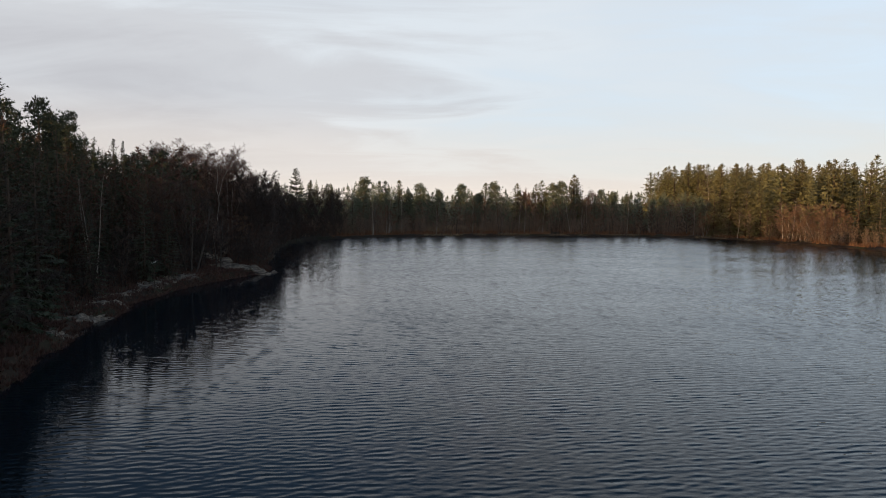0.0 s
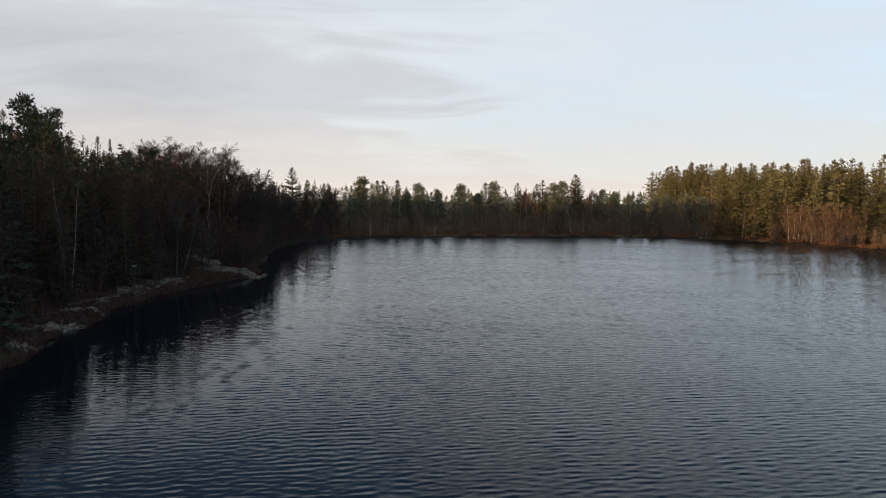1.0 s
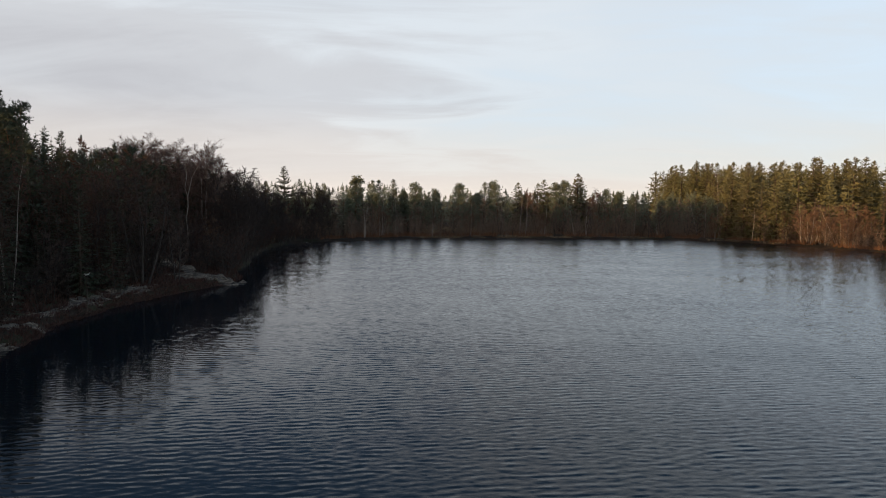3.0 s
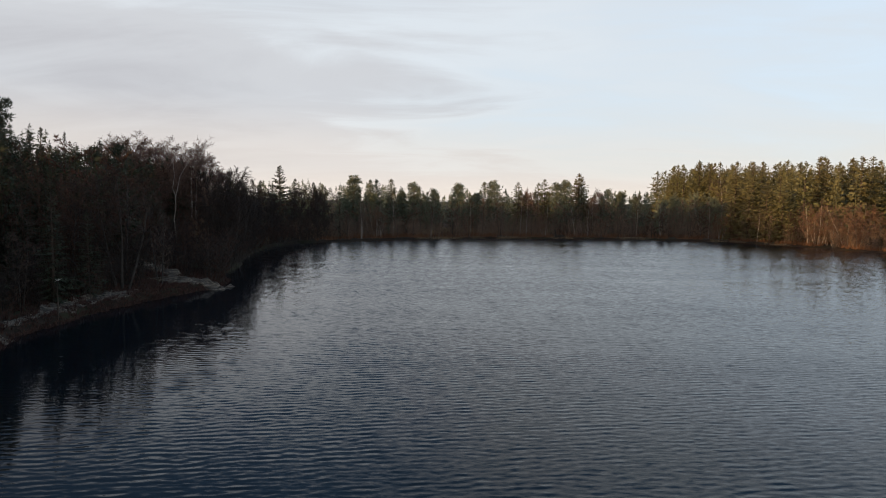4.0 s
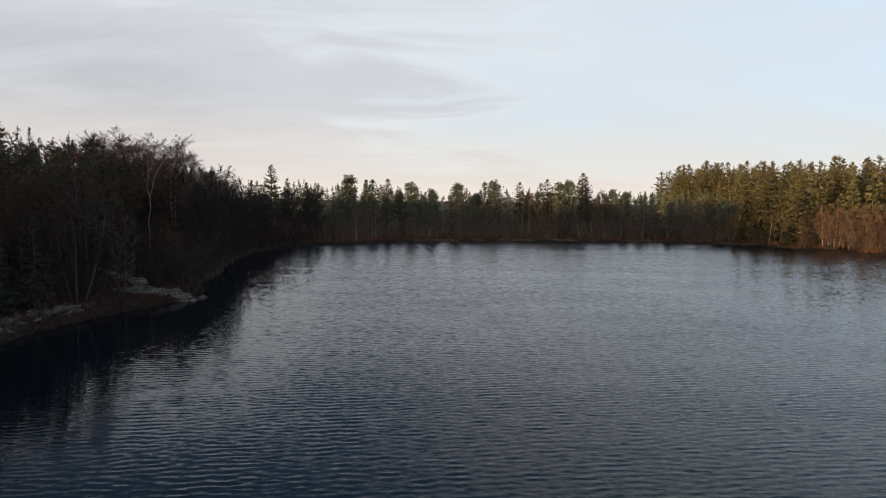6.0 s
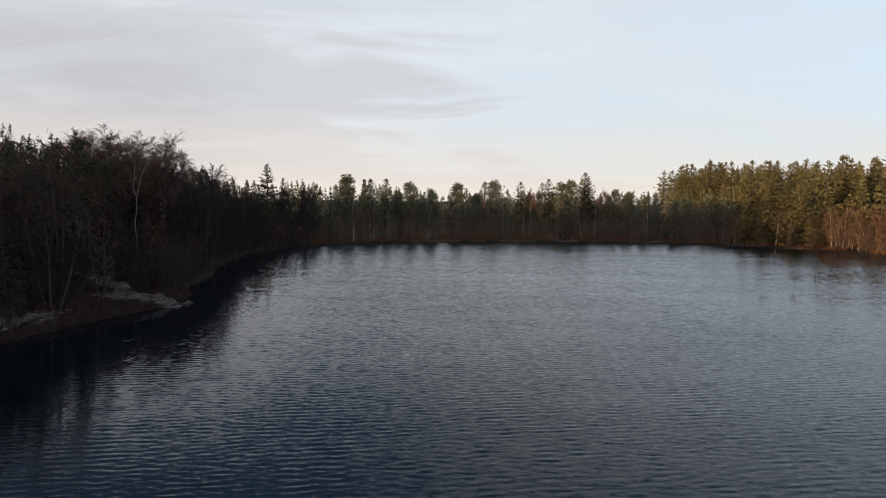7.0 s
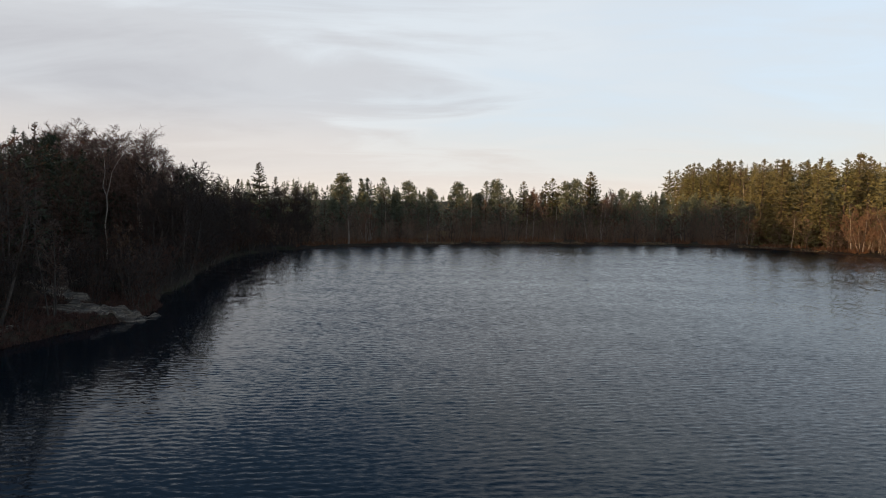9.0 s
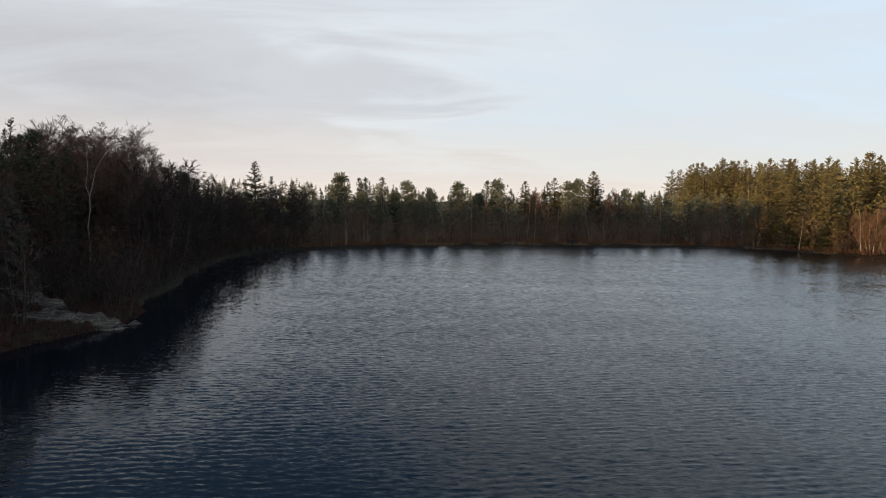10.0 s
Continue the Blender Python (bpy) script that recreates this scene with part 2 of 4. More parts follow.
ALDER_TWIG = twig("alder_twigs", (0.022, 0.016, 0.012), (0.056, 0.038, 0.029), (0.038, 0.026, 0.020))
RUST_TWIG = twig("rusty_twigs", (0.075, 0.042, 0.026), (0.19, 0.108, 0.066), (0.12, 0.066, 0.04))
RED_TWIG = twig("sallow_twigs", (0.034, 0.018, 0.012), (0.096, 0.047, 0.030), (0.062, 0.031, 0.020))
WATER, FLOOR, SAND = water_surface(), forest_floor(), sand()


# ---- the plan ----
MIDDLE = (22.0, 62.0)
SHORE = [(-19.5, 24), (-21.6, 32), (-24.0, 42), (-25.0, 50), (-24.3, 57), (-22.4, 62.5), (-20.0, 68), (-22.4, 76),
         (-25, 88), (-28, 104), (-29, 116), (-26.5, 127), (-20, 133), (-13, 140), (0, 147), (15, 151.5), (30, 153.5),
         (44, 155), (55, 153.5), (65, 149), (71, 140), (75.5, 131), (79, 122), (83, 105), (86, 80), (80, 40),
         (62, 0), (35, -28), (5, -38), (-13, -20), (-18, 5)]
STEPS = 1440


def shore_radius():
    """The lake's radius round its middle, for even steps of the bearing."""
    a = np.array([math.atan2(y - MIDDLE[1], x - MIDDLE[0]) for x, y in SHORE])
    r = np.array([math.hypot(y - MIDDLE[1], x - MIDDLE[0]) for x, y in SHORE])
    i = np.argsort(a)
    at = np.linspace(-math.pi, math.pi, STEPS, endpoint=False)
    line = np.interp(at, a[i], r[i], period=2 * math.pi)
    k = np.exp(-np.linspace(-2, 2, 17) ** 2)
    line = np.convolve(np.concatenate((line[-8:], line, line[:8])), k / k.sum(), "valid")
    for j, th in enumerate(at):
        p = Vector((math.cos(th) * line[j], math.sin(th) * line[j], 0))
        line[j] += 1.0 * noise.noise(p * 0.22) + 0.35 * noise.noise(p * 0.9)
    return at, line


BEARING, RADIUS = shore_radius()


def from_shore(x, y):
    """How far (x, y) lies outside the shoreline, and the bearing."""
    th = math.atan2(y - MIDDLE[1], x - MIDDLE[0])
    return math.hypot(x - MIDDLE[0], y - MIDDLE[1]) - float(np.interp(th, BEARING, RADIUS, period=2 * math.pi)), th


def ease(v):
    v = min(1.0, max(0.0, v))
    return v * v * (3 - 2 * v)


def height(d, x, y):
    """The ground's height d metres outside the shoreline."""
    left = ease((-8 - x) / 8) * ease((125 - y) / 25)
    if d < 0:
        return max(-2.6, d * (0.45 + 0.5 * left)) - 0.03
    n = noise.noise(Vector((x * 0.11, y * 0.11, 0.3))) + 0.4 * noise.noise(Vector((x * 0.5, y * 0.5, 1.3)))
    flat = 0.35 * ease(d / 1.2) + 0.5 * ease(d / 30) + 0.12 * n * ease(d / 3)
    bank = 0.6 * ease(d / 0.9) + 2.0 * ease((d - 0.6) / 11) + 0.9 * ease((d - 10) / 40) + 0.22 * n * ease(d / 2)
    return flat + (bank - flat) * left


def ground_at(x, y):
    d, _ = from_shore(x, y)
    return height(d, x, y)


def object_of(name, verts, faces, material, parent=None, smooth=False):
    me = bpy.data.meshes.new(name)
    me.from_pydata([tuple(v) for v in verts], [], faces)
    if smooth:
        me.polygons.foreach_set("use_smooth", [True] * len(me.polygons))
    me.materials.append(material)
    ob = new(name, me)
    ob.parent = parent
    return ob


def build_ground():
    rings = [-60, -25, -12, -6, -3.5, -2, -1.2, -0.7, -0.35, -0.1, 0.1, 0.3, 0.5, 0.7, 0.9, 1.2, 1.6, 2.1, 2.8, 3.6, 4.6, 6, 7.5, 9.5,
             12, 15, 19, 24, 30, 38, 50, 70, 110, 200, 500, 1500, 4800]
    every = 2
    n = STEPS // every
    verts, faces = [], []
    for d in rings:
        for j in range(n):
            th, r = BEARING[j * every], RADIUS[j * every]
            r = max(r + d, 1.0)
            x, y = MIDDLE[0] + r * math.cos(th), MIDDLE[1] + r * math.sin(th)
            verts.append((x, y, height(d, x, y)))
    for i in range(len(rings) - 1):
        for j in range(n):
            k = (j + 1) % n
            faces.append((i * n + j, (i + 1) * n + j, (i + 1) * n + k, i * n + k))
    faces.append(tuple(range(n)))
    ob = object_of("ground", verts, faces, FLOOR, smooth=True)
    tagged(ob, "dark brown forest floor of litter and moss", "ground", kind="structure")


def build_water():
    """The lake: a sheet of small wind waves, finer towards the near water."""
    rng = random.Random(2)
    ys = list(np.linspace(-42, 10, 12, endpoint=False))
    y = 10.0
    while y < 158:
        ys.append(y)
        y += 0.045 + 0.0021 * max(0.0, y - 14)
    ys = np.array(ys)
    fine = np.linspace(-1, 1, 301)
    rows = []
    for y in ys:
        half = max(6.0, 0.73 * (y + 4) + 3)
        lo, hi = max(-33.0, -half), min(90.0, half)
        rows.append(np.concatenate((np.linspace(-40, lo, 3, endpoint=False), lo + (hi - lo) * (fine + 1) / 2, np.linspace(hi, 96, 4)[1:])))
    X = np.array(rows)
    Y = np.repeat(ys[:, None], X.shape[1], 1)
    step = np.gradient(ys)[:, None]
    Z, DX, DY = np.zeros_like(X), np.zeros_like(X), np.zeros_like(X)
    lull = np.array([[0.88 + 0.3 * noise.noise(Vector((x * 0.03, y * 0.06, 4))) for x in np.linspace(-40, 96, 40)] for y in ys[::8]])
    lull = np.array([np.interp(X[i], np.linspace(-40, 96, 40), lull[min(i // 8, len(lull) - 1)]) for i in range(len(ys))])
    lee = np.clip((X + 23.0 + 0.18 * (Y - 64)) / 13, 0, 1)
    lull = lull * (0.5 + 0.5 * lee * lee * (3 - 2 * lee))
    for k in range(WAVES):
        if k % 2:       # long-crested wavelets, and finer ripples that cross them
            long, turn = rng.uniform(0.26, 0.46), radians(102) + rng.gauss(0, 0.24)
        else:
            long, turn = rng.uniform(0.15, 0.27), radians(100) + rng.gauss(0, 0.5)
        kx, ky = math.cos(turn) * 2 * math.pi / long, math.sin(turn) * 2 * math.pi / long
        steep = WAVE_SLOPE * math.sqrt(2 / WAVES) * (1.0 if k % 2 else 0.8)
        a = steep * long / (2 * math.pi) * np.clip(long / (2.4 * step) - 0.3, 0, 1) * lull
        ph = kx * X + ky * Y + rng.uniform(0, 6.28)
        Z += a * np.cos(ph)
        lag = a * (0.3 * np.sin(ph) + 2.4 * np.cos(ph)) / math.hypot(kx, ky)     # steep fronts, gentle backs
        DX -= kx * lag
        DY -= ky * lag
    n, m = X.shape
    verts = np.stack((X + DX, Y + DY, Z), 2).reshape(-1, 3)
    i, j = np.meshgrid(np.arange(n - 1), np.arange(m - 1), indexing="ij")
    q = (i * m + j).ravel()
    faces = np.stack((q, q + 1, q + m + 1, q + m), 1)
    me = bpy.data.meshes.new("water")
    me.vertices.add(len(verts))
    me.vertices.foreach_set("co", verts.ravel())
    me.loops.add(faces.size)
    me.loops.foreach_set("vertex_index", faces.ravel())
    me.polygons.add(len(faces))
    me.polygons.foreach_set("loop_start", np.arange(0, faces.size, 4))
    me.polygons.foreach_set("use_smooth", np.ones(len(faces), bool))
    me.update(calc_edges=True)
    me.materials.append(WATER)
    tagged(new("water", me), "dark rippled lake water reflecting the sky", "lake", kind="structure")


WAVES, WAVE_SLOPE = 48, 0.115
build_ground()
build_water()


# ---- trees: how they are grown ----
class Net:
    """Gathers the faces of one mesh."""

    def __init__(self):
        self.v, self.f = [], []

    def tube(self, pts, radii, sides=5):
        pts = [Vector(p) for p in pts]
        base = len(self.v)
        for i, p in enumerate(pts):
            d = (pts[min(i + 1, len(pts) - 1)] - pts[max(i - 1, 0)]).normalized()
            ref = Vector((1, 0, 0)) if abs(d.z) > 0.8 else Vector((0, 0, 1))
            a = d.cross(ref).normalized()
            b = d.cross(a)
            for k in range(sides):
                w = 2 * math.pi * k / sides
                self.v.append(p + (a * math.cos(w) + b * math.sin(w)) * radii[i])
        for i in range(len(pts) - 1):
            for k in range(sides):
                m = (k + 1) % sides
                self.f.append((base + i * sides + k, base + i * sides + m, base + (i + 1) * sides + m, base + (i + 1) * sides + k))
        self.f.append(tuple(base + (len(pts) - 1) * sides + k for k in range(sides)))

    def spike(self, p, q, r):
        d = (q - p).normalized()
        ref = Vector((1, 0, 0)) if abs(d.z) > 0.8 else Vector((0, 0, 1))
        a = d.cross(ref).normalized()
        b = d.cross(a)
        n = len(self.v)
        self.v += [p + a * r, p - a * r * 0.5 + b * r * 0.87, p - a * r * 0.5 - b * r * 0.87, q]
        self.f += [(n, n + 1, n + 3), (n + 1, n + 2, n + 3), (n + 2, n, n + 3)]

    def spray(self, p, d, length, wide, side):
        """A pointed, folded spray of needles or a leaf."""
        s = d.cross(side)
        if s.length < 1e-4:
            s = d.cross(Vector((0.3, 0.9, 0.2)))
        s = s.normalized() * wide * 0.5
        drop = Vector((0, 0, -0.12 * length))
        n = len(self.v)
        mid = p + d * (length * 0.45)
        self.v += [p, mid + s + drop, p + d * length, mid - s + drop]
        self.f += [(n, n + 1, n + 2), (n, n + 2, n + 3)]

    def fan(self, p, d, length, wide, side):
        """A branchlet of needles: three narrow blades that spread from one point."""
        s = d.cross(side)
        if s.length < 1e-4:
            s = d.cross(Vector((0.3, 0.9, 0.2)))
        s = s.normalized()
        for a, k in ((-0.6, 0.78), (0.0, 1.0), (0.6, 0.78)):
            way, across = d * math.cos(a) + s * math.sin(a), s * math.cos(a) - d * math.sin(a)
            n = len(self.v)
            tip = p + way * length * k
            tip.z -= 0.08 * length
            self.v += [p + across * wide * 0.25, p - across * wide * 0.25, tip]
            self.f.append((n, n + 1, n + 2))

    def part(self, name, material, parent, label=""):
        ob = object_of(name, self.v, self.f, material, parent)
        if label:
            ob["label"] = label
        if name in ("branchwork", "crown", "foliage"):
            ob["kind"] = "stuff"
        return ob


def jitter(rng, k):
    return Vector((rng.uniform(-k, k), rng.uniform(-k, k), rng.uniform(-k, k)))


def thing(name):
    ob = new(name)
    ob.empty_display_size = 0.5
    return ob


def conifer(name, seed, h, wide, start, whorls, per, droop, needles, wood, shape=0.85, size=1.0, thin=1.0, leader=0.0, broad=0.5):
    """Spruce, fir or larch: straight stem and tiers of boughs, each a drooping plate of branchlets."""
    rng = random.Random(seed)
    root = thing(name)
    trunk, limbs, crown = Net(), Net(), Net()
    bend = Vector((rng.uniform(-0.2, 0.2), rng.uniform(-0.2, 0.2), 0))
    line = [Vector((0, 0, h * u)) + bend * math.sin(u * 3) for u in (-0.03, 0.0, 0.25, 0.5, 0.75, 0.99)]
    trunk.tube(line, [h * k for k in (0.017, 0.0135, 0.0105, 0.0075, 0.0045, 0.0008)], 7)
    up = Vector((0, 0, 1))
    for i in range(whorls):
        u = min(0.975, max(0.0, 1 - (1 - (i + rng.uniform(-0.2, 0.2)) / whorls) ** 1.25)) if i else 0.0
        z = h * (start + (0.985 - start) * u)
        reach = wide * min((1 - u) ** shape, 1.7 * (1 - u)) * (0.78 + 0.22 * min(1, u * 6)) * rng.uniform(0.88, 1.1) + 0.10
        many = max(5, round(per * (0.6 + 0.4 * (1 - u))))
        for k in range(many):
            az = 2 * math.pi * (k + rng.uniform(-0.4, 0.4)) / many + i * 1.1
            long = reach * rng.uniform(0.70, 1.12)
            lift = -droop * (1 - u) + 0.85 * u * u + rng.uniform(-0.1, 0.1)
            out = Vector((math.cos(az), math.sin(az), 0))
            foot = Vector((0, 0, min(h * 0.985, z + rng.uniform(-0.4, 0.4) * h / whorls))) + bend * math.sin(z / h * 3)

            def on(s):
                return foot + out * long * s + Vector((0, 0, long * (lift * s + 0.25 * droop * s * s)))
            limbs.spike(foot, on(1.0), 0.012 + 0.012 * long)
            slope = (on(1.0) - on(0.3)).normalized().z
            count = max(2, round((1.2 + long * 1.15 / size) * thin))
            for c in range(count):
                s = 0.16 + 0.80 * (c + rng.random()) / count
                leaf = size * min(0.95, 0.26 * long * (1.25 - 0.75 * s) + 0.24)
                for sign in (-1, 1):
                    turn = az + sign * rng.uniform(0.35, 1.15)
                    d = Vector((math.cos(turn), math.sin(turn), slope + rng.uniform(-0.38, 0.08))).normalized()
                    crown.fan(on(s) + jitter(rng, 0.05), d, leaf * rng.uniform(0.8, 1.25), leaf * broad * rng.uniform(0.8, 1.25), up + jitter(rng, 0.75))
                if rng.random() < 0.55:
                    d = Vector((out.x * 0.5, out.y * 0.5, -0.75)) + jitter(rng, 0.35)
                    crown.fan(on(s), d.normalized(), leaf * rng.uniform(0.5, 0.85), leaf * broad, jitter(rng, 1.0))
            d = (on(1.0) - on(0.8)).normalized()
            crown.fan(on(0.86), d, size * min(0.6, 0.2 + 0.2 * long), size * 0.3, up + jitter(rng, 0.6))
    for k in range(12):
        p = Vector((0, 0, h * (0.935 + 0.005 * k))) + bend * 0.15
        w = k * 2.4
        lean = 1.3 - 0.09 * k
        crown.spray(p, Vector((math.cos(w) * lean, math.sin(w) * lean, 0.7)).normalized(), 0.5 - 0.03 * k, 0.2 - 0.008 * k, jitter(rng, 1.0))
    limbs.spike(Vector((0, 0, h * 0.95)) + bend * 0.15, Vector((0, 0, h * 0.99 + leader)) + bend * 0.15, 0.05)
    trunk.part("trunk", wood, root)
    limbs.part("branchwork", wood, root)
    crown.part("crown", needles, root)
    root["h"] = h
    return root


def pine(name, seed, h, wide, start, boughs, tufts, needles, wood, lean=0.04, cone=0.55, size=1.0):
    """Scots pine: bare stem below, crooked boughs that carry loose cushions of needle tufts."""
    rng = random.Random(seed)
    root = thing(name)
    trunk, limbs, crown = Net(), Net(), Net()
    way = Vector((rng.uniform(-1, 1), rng.uniform(-1, 1), 0)).normalized() * lean * h

    def stem(u):
        return Vector((0, 0, h * 0.96 * u)) + way * u * u + Vector((0.25 * math.sin(5 * u + seed), 0.25 * math.cos(4 * u + seed), 0)) * u
    us = (-0.03, 0.0, 0.2, 0.4, 0.6, 0.8, 1.0)
    trunk.tube([stem(u) for u in us], [h * k for k in (0.018, 0.015, 0.0125, 0.0105, 0.008, 0.005, 0.0015)], 7)
    for i in range(boughs):
        u = start + (1 - start) * (i + rng.random() * 0.6) / boughs
        az = i * 2.4 + rng.uniform(-0.5, 0.5)
        v = (u - start) / (1 - start)
        long = (wide * min(1.0, 0.6 + 1.3 * v) * (1 - v) ** cone + 0.3) * rng.uniform(0.65, 1.12)
        out = Vector((math.cos(az), math.sin(az), 0))
        foot = stem(u)
        rise = rng.uniform(0.05, 0.5) + 0.4 * (u - start)
        pts = [foot + out * long * s + Vector((0, 0, long * rise * s * (0.6 + 0.5 * s))) + jitter(rng, 0.1 * s) for s in (0, 0.35, 0.7, 1.0)]
        limbs.tube(pts, [0.05 + 0.012 * long, 0.04, 0.028, 0.012], 4)
        ends = [pts[3], pts[2] + jitter(rng, 0.35), (pts[1] + pts[2]) / 2 + jitter(rng, 0.45), pts[1] + jitter(rng, 0.3)]
        for e in range(2):
            side = Vector((-out.y, out.x, 0.15)) * rng.uniform(-0.55, 0.55) * long
            q = pts[2] + side + Vector((0, 0, 0.2))
            limbs.spike(pts[2], q, 0.025)
            ends.append(q)
        for e in ends:
            r = rng.uniform(0.5, 0.95) * (0.7 + 0.12 * wide)
            for k in range(tufts):
                d = jitter(rng, 1.0).normalized()
                p = e + Vector((d.x * r, d.y * r, d.z * r * 0.55)) * rng.random() ** 0.5
                dd = (d + Vector((0, 0, 0.6)) + jitter(rng, 0.5)).normalized()
                crown.fan(p, dd, size * rng.uniform(0.32, 0.55), size * rng.uniform(0.20, 0.32), jitter(rng, 1.0))
    top = stem(1.0)
    for k in range(tufts * 2):
        d = jitter(rng, 1.0)
        crown.spray(top + Vector((d.x * 0.5, d.y * 0.5, d.z * 0.7 - 0.3)), (d + Vector((0, 0, 1.0))).normalized(), 0.38, 0.13, jitter(rng, 1.0))
    trunk.part("trunk", wood, root)
    limbs.part("branchwork", wood, root)
    crown.part("crown", needles, root)
    root["h"] = h
    return root


def bare(name, seed, h, stems, lean, start, limbs_n, reach, subs, twigs, rise, hang, bark_m, twig_m,
         thick=0.011, leaves=None, leaf_n=0, twig_r=0.011):
    """A leafless tree or bush: stems, limbs, side branches and fine twigs."""
    rng = random.Random(seed)
    root = thing(name)
    trunk, limb, crown, leaf = Net(), Net(), Net(), Net()
    for s in range(stems):
        a = 2 * math.pi * (s + rng.random() * 0.6) / stems
        tall = h * (1.0 if s == 0 else rng.uniform(0.68, 0.98))
        way = Vector((math.cos(a), math.sin(a), 0)) * lean * tall * (rng.uniform(0.5, 1.2) if stems > 1 else rng.uniform(0.2, 1.0))
        foot = Vector((math.cos(a), math.sin(a), 0)) * (0.12 + 0.05 * stems if stems > 1 else 0.0)
        ph = rng.uniform(0, 6)

        def stem(u):
            return foot + Vector((0, 0, tall * u)) + way * (0.6 * u + 0.4 * u * u) + Vector((math.sin(4.5 * u + ph), math.cos(3.7 * u + ph), 0)) * 0.025 * tall * max(u, 0)
        us = (-0.03, 0.0, 0.15, 0.3, 0.45, 0.6, 0.75, 0.9, 1.0)
        r0 = tall * thick
        trunk.tube([stem(u) for u in us], [r0 * k for k in (1.35, 1.1, 0.95, 0.82, 0.68, 0.52, 0.36, 0.18, 0.06)], 6)
        for i in range(limbs_n):
            u = start + (0.98 - start) * (i + rng.random() * 0.8) / limbs_n
            az = i * 2.4 + ph + rng.uniform(-0.6, 0.6)
            long = tall * reach * (1.08 - u) ** 0.6 * rng.uniform(0.6, 1.15)
            out = Vector((math.cos(az), math.sin(az), 0))
            p0 = stem(u)
            k = rise * rng.uniform(0.6, 1.3)
            pts = [p0 + out * long * q + Vector((0, 0, long * k * q * (1.25 - 0.4 * q))) + jitter(rng, 0.05 * long * q) for q in (0, 0.3, 0.65, 1.0)]
            r = r0 * (1.05 - u) * 0.5 + 0.006
            limb.tube(pts, [r, r * 0.75, r * 0.45, r * 0.15], 4)
            for j in range(subs):
                q = 0.22 + 0.78 * (j + rng.random()) / subs
                seg = min(2, int(q * 3))
                b = pts[seg].lerp(pts[seg + 1], q * 3 - seg if q < 1 else 1)
                w = az + rng.choice((-1, 1)) * rng.uniform(0.3, 1.2)
                d = Vector((math.cos(w), math.sin(w), rise * rng.uniform(0.3, 1.3))).normalized()
                ln = long * rng.uniform(0.28, 0.5) * (1.25 - 0.6 * q)
                e = b + d * ln
                limb.spike(b, e, r * 0.3 + 0.006)
                for m in range(twigs):
                    f = 0.15 + 0.85 * (m + rng.random()) / twigs
                    g = b.lerp(e, f)
                    dd = (d * 0.8 + jitter(rng, 0.75) + Vector((0, 0, -hang))).normalized()
                    lt = ln * rng.uniform(0.3, 0.7) + 0.15
                    crown.spike(g, g + dd * lt, twig_r)
                    for o in range(leaf_n):
                        leaf.spray(g + dd * lt * rng.random(), jitter(rng, 1.0).normalized(), rng.uniform(0.16, 0.28), rng.uniform(0.12, 0.2), jitter(rng, 1.0))
    trunk.part("trunk", bark_m, root)
    limb.part("branchwork", twig_m, root)
    crown.part("crown", twig_m, root)
    if leaf.v:
        leaf.part("foliage", leaves, root)
    root["h"] = h
    return root


def domed(name, seed, h, stems, fork, limbs_n, spread, depth, kids, bark_m, twig_m, thick, fine):
    """A leafless tree whose limbs fork again and again into a round crown of fine twigs."""
    rng = random.Random(seed)
    root = thing(name)
    trunk, limb, crown = Net(), Net(), Net()

    def grow(p, d, long, r, left):
        q = p + d * long + Vector((0, 0, 0.06 * long))
        if left == depth:
            mid = p.lerp(q, 0.5) + jitter(rng, 0.06 * long)
            limb.tube([p, mid, q], [r, r * 0.75, r * 0.45], 4)
        elif left:
            limb.spike(p, q, max(r, fine * 1.3))
        else:
            crown.spike(p, q, fine)
            return
        for k in range(kids):
            s = 0.40 + 0.60 * (k + rng.uniform(0.4, 1.0)) / kids
            nd = (d + jitter(rng, 0.8 + 0.3 * (depth - left)) - Vector((0, 0, 0.12 * (depth - left)))).normalized()
            grow(p.lerp(q, s), nd, long * rng.uniform(0.46, 0.70), r * 0.5, left - 1)

    for s in range(stems):
        a = 2 * math.pi * (s + rng.random() * 0.5) / stems
        foot = Vector((math.cos(a), math.sin(a), 0)) * (0.15 * stems if stems > 1 else 0)
        way = Vector((math.cos(a), math.sin(a), 0)) * (0.16 if stems > 1 else 0.05) * h
        top = 0.62 * h

        def stem(u):
            return foot + Vector((0, 0, top * u)) + way * u + Vector((math.sin(5 * u + s), math.cos(4 * u + s), 0)) * 0.02 * h * max(u, 0)
        r0 = h * thick
        trunk.tube([stem(u) for u in (-0.05, 0, 0.3, 0.6, 0.85, 1.0)], [r0 * k for k in (1.3, 1.1, 0.9, 0.65, 0.4, 0.2)], 6)
        for i in range(limbs_n):
            v = i / max(1, limbs_n - 1)
            p = stem(fork + (1 - fork) * v)
            az = i * 2.4 + seed + s
            out = spread * (1 - 0.75 * v) + rng.uniform(-0.1, 0.1)
            d = Vector((math.cos(az) * out, math.sin(az) * out, 1)).normalized()
            grow(p, d, h * (0.22 - 0.05 * v) * rng.uniform(0.85, 1.1), r0 * (0.55 - 0.3 * v), depth)
    trunk.part("trunk", bark_m, root)
    limb.part("branchwork", twig_m, root)
    crown.part("crown", twig_m, root)
    root["h"] = max(v.z for v in crown.v)
    return root


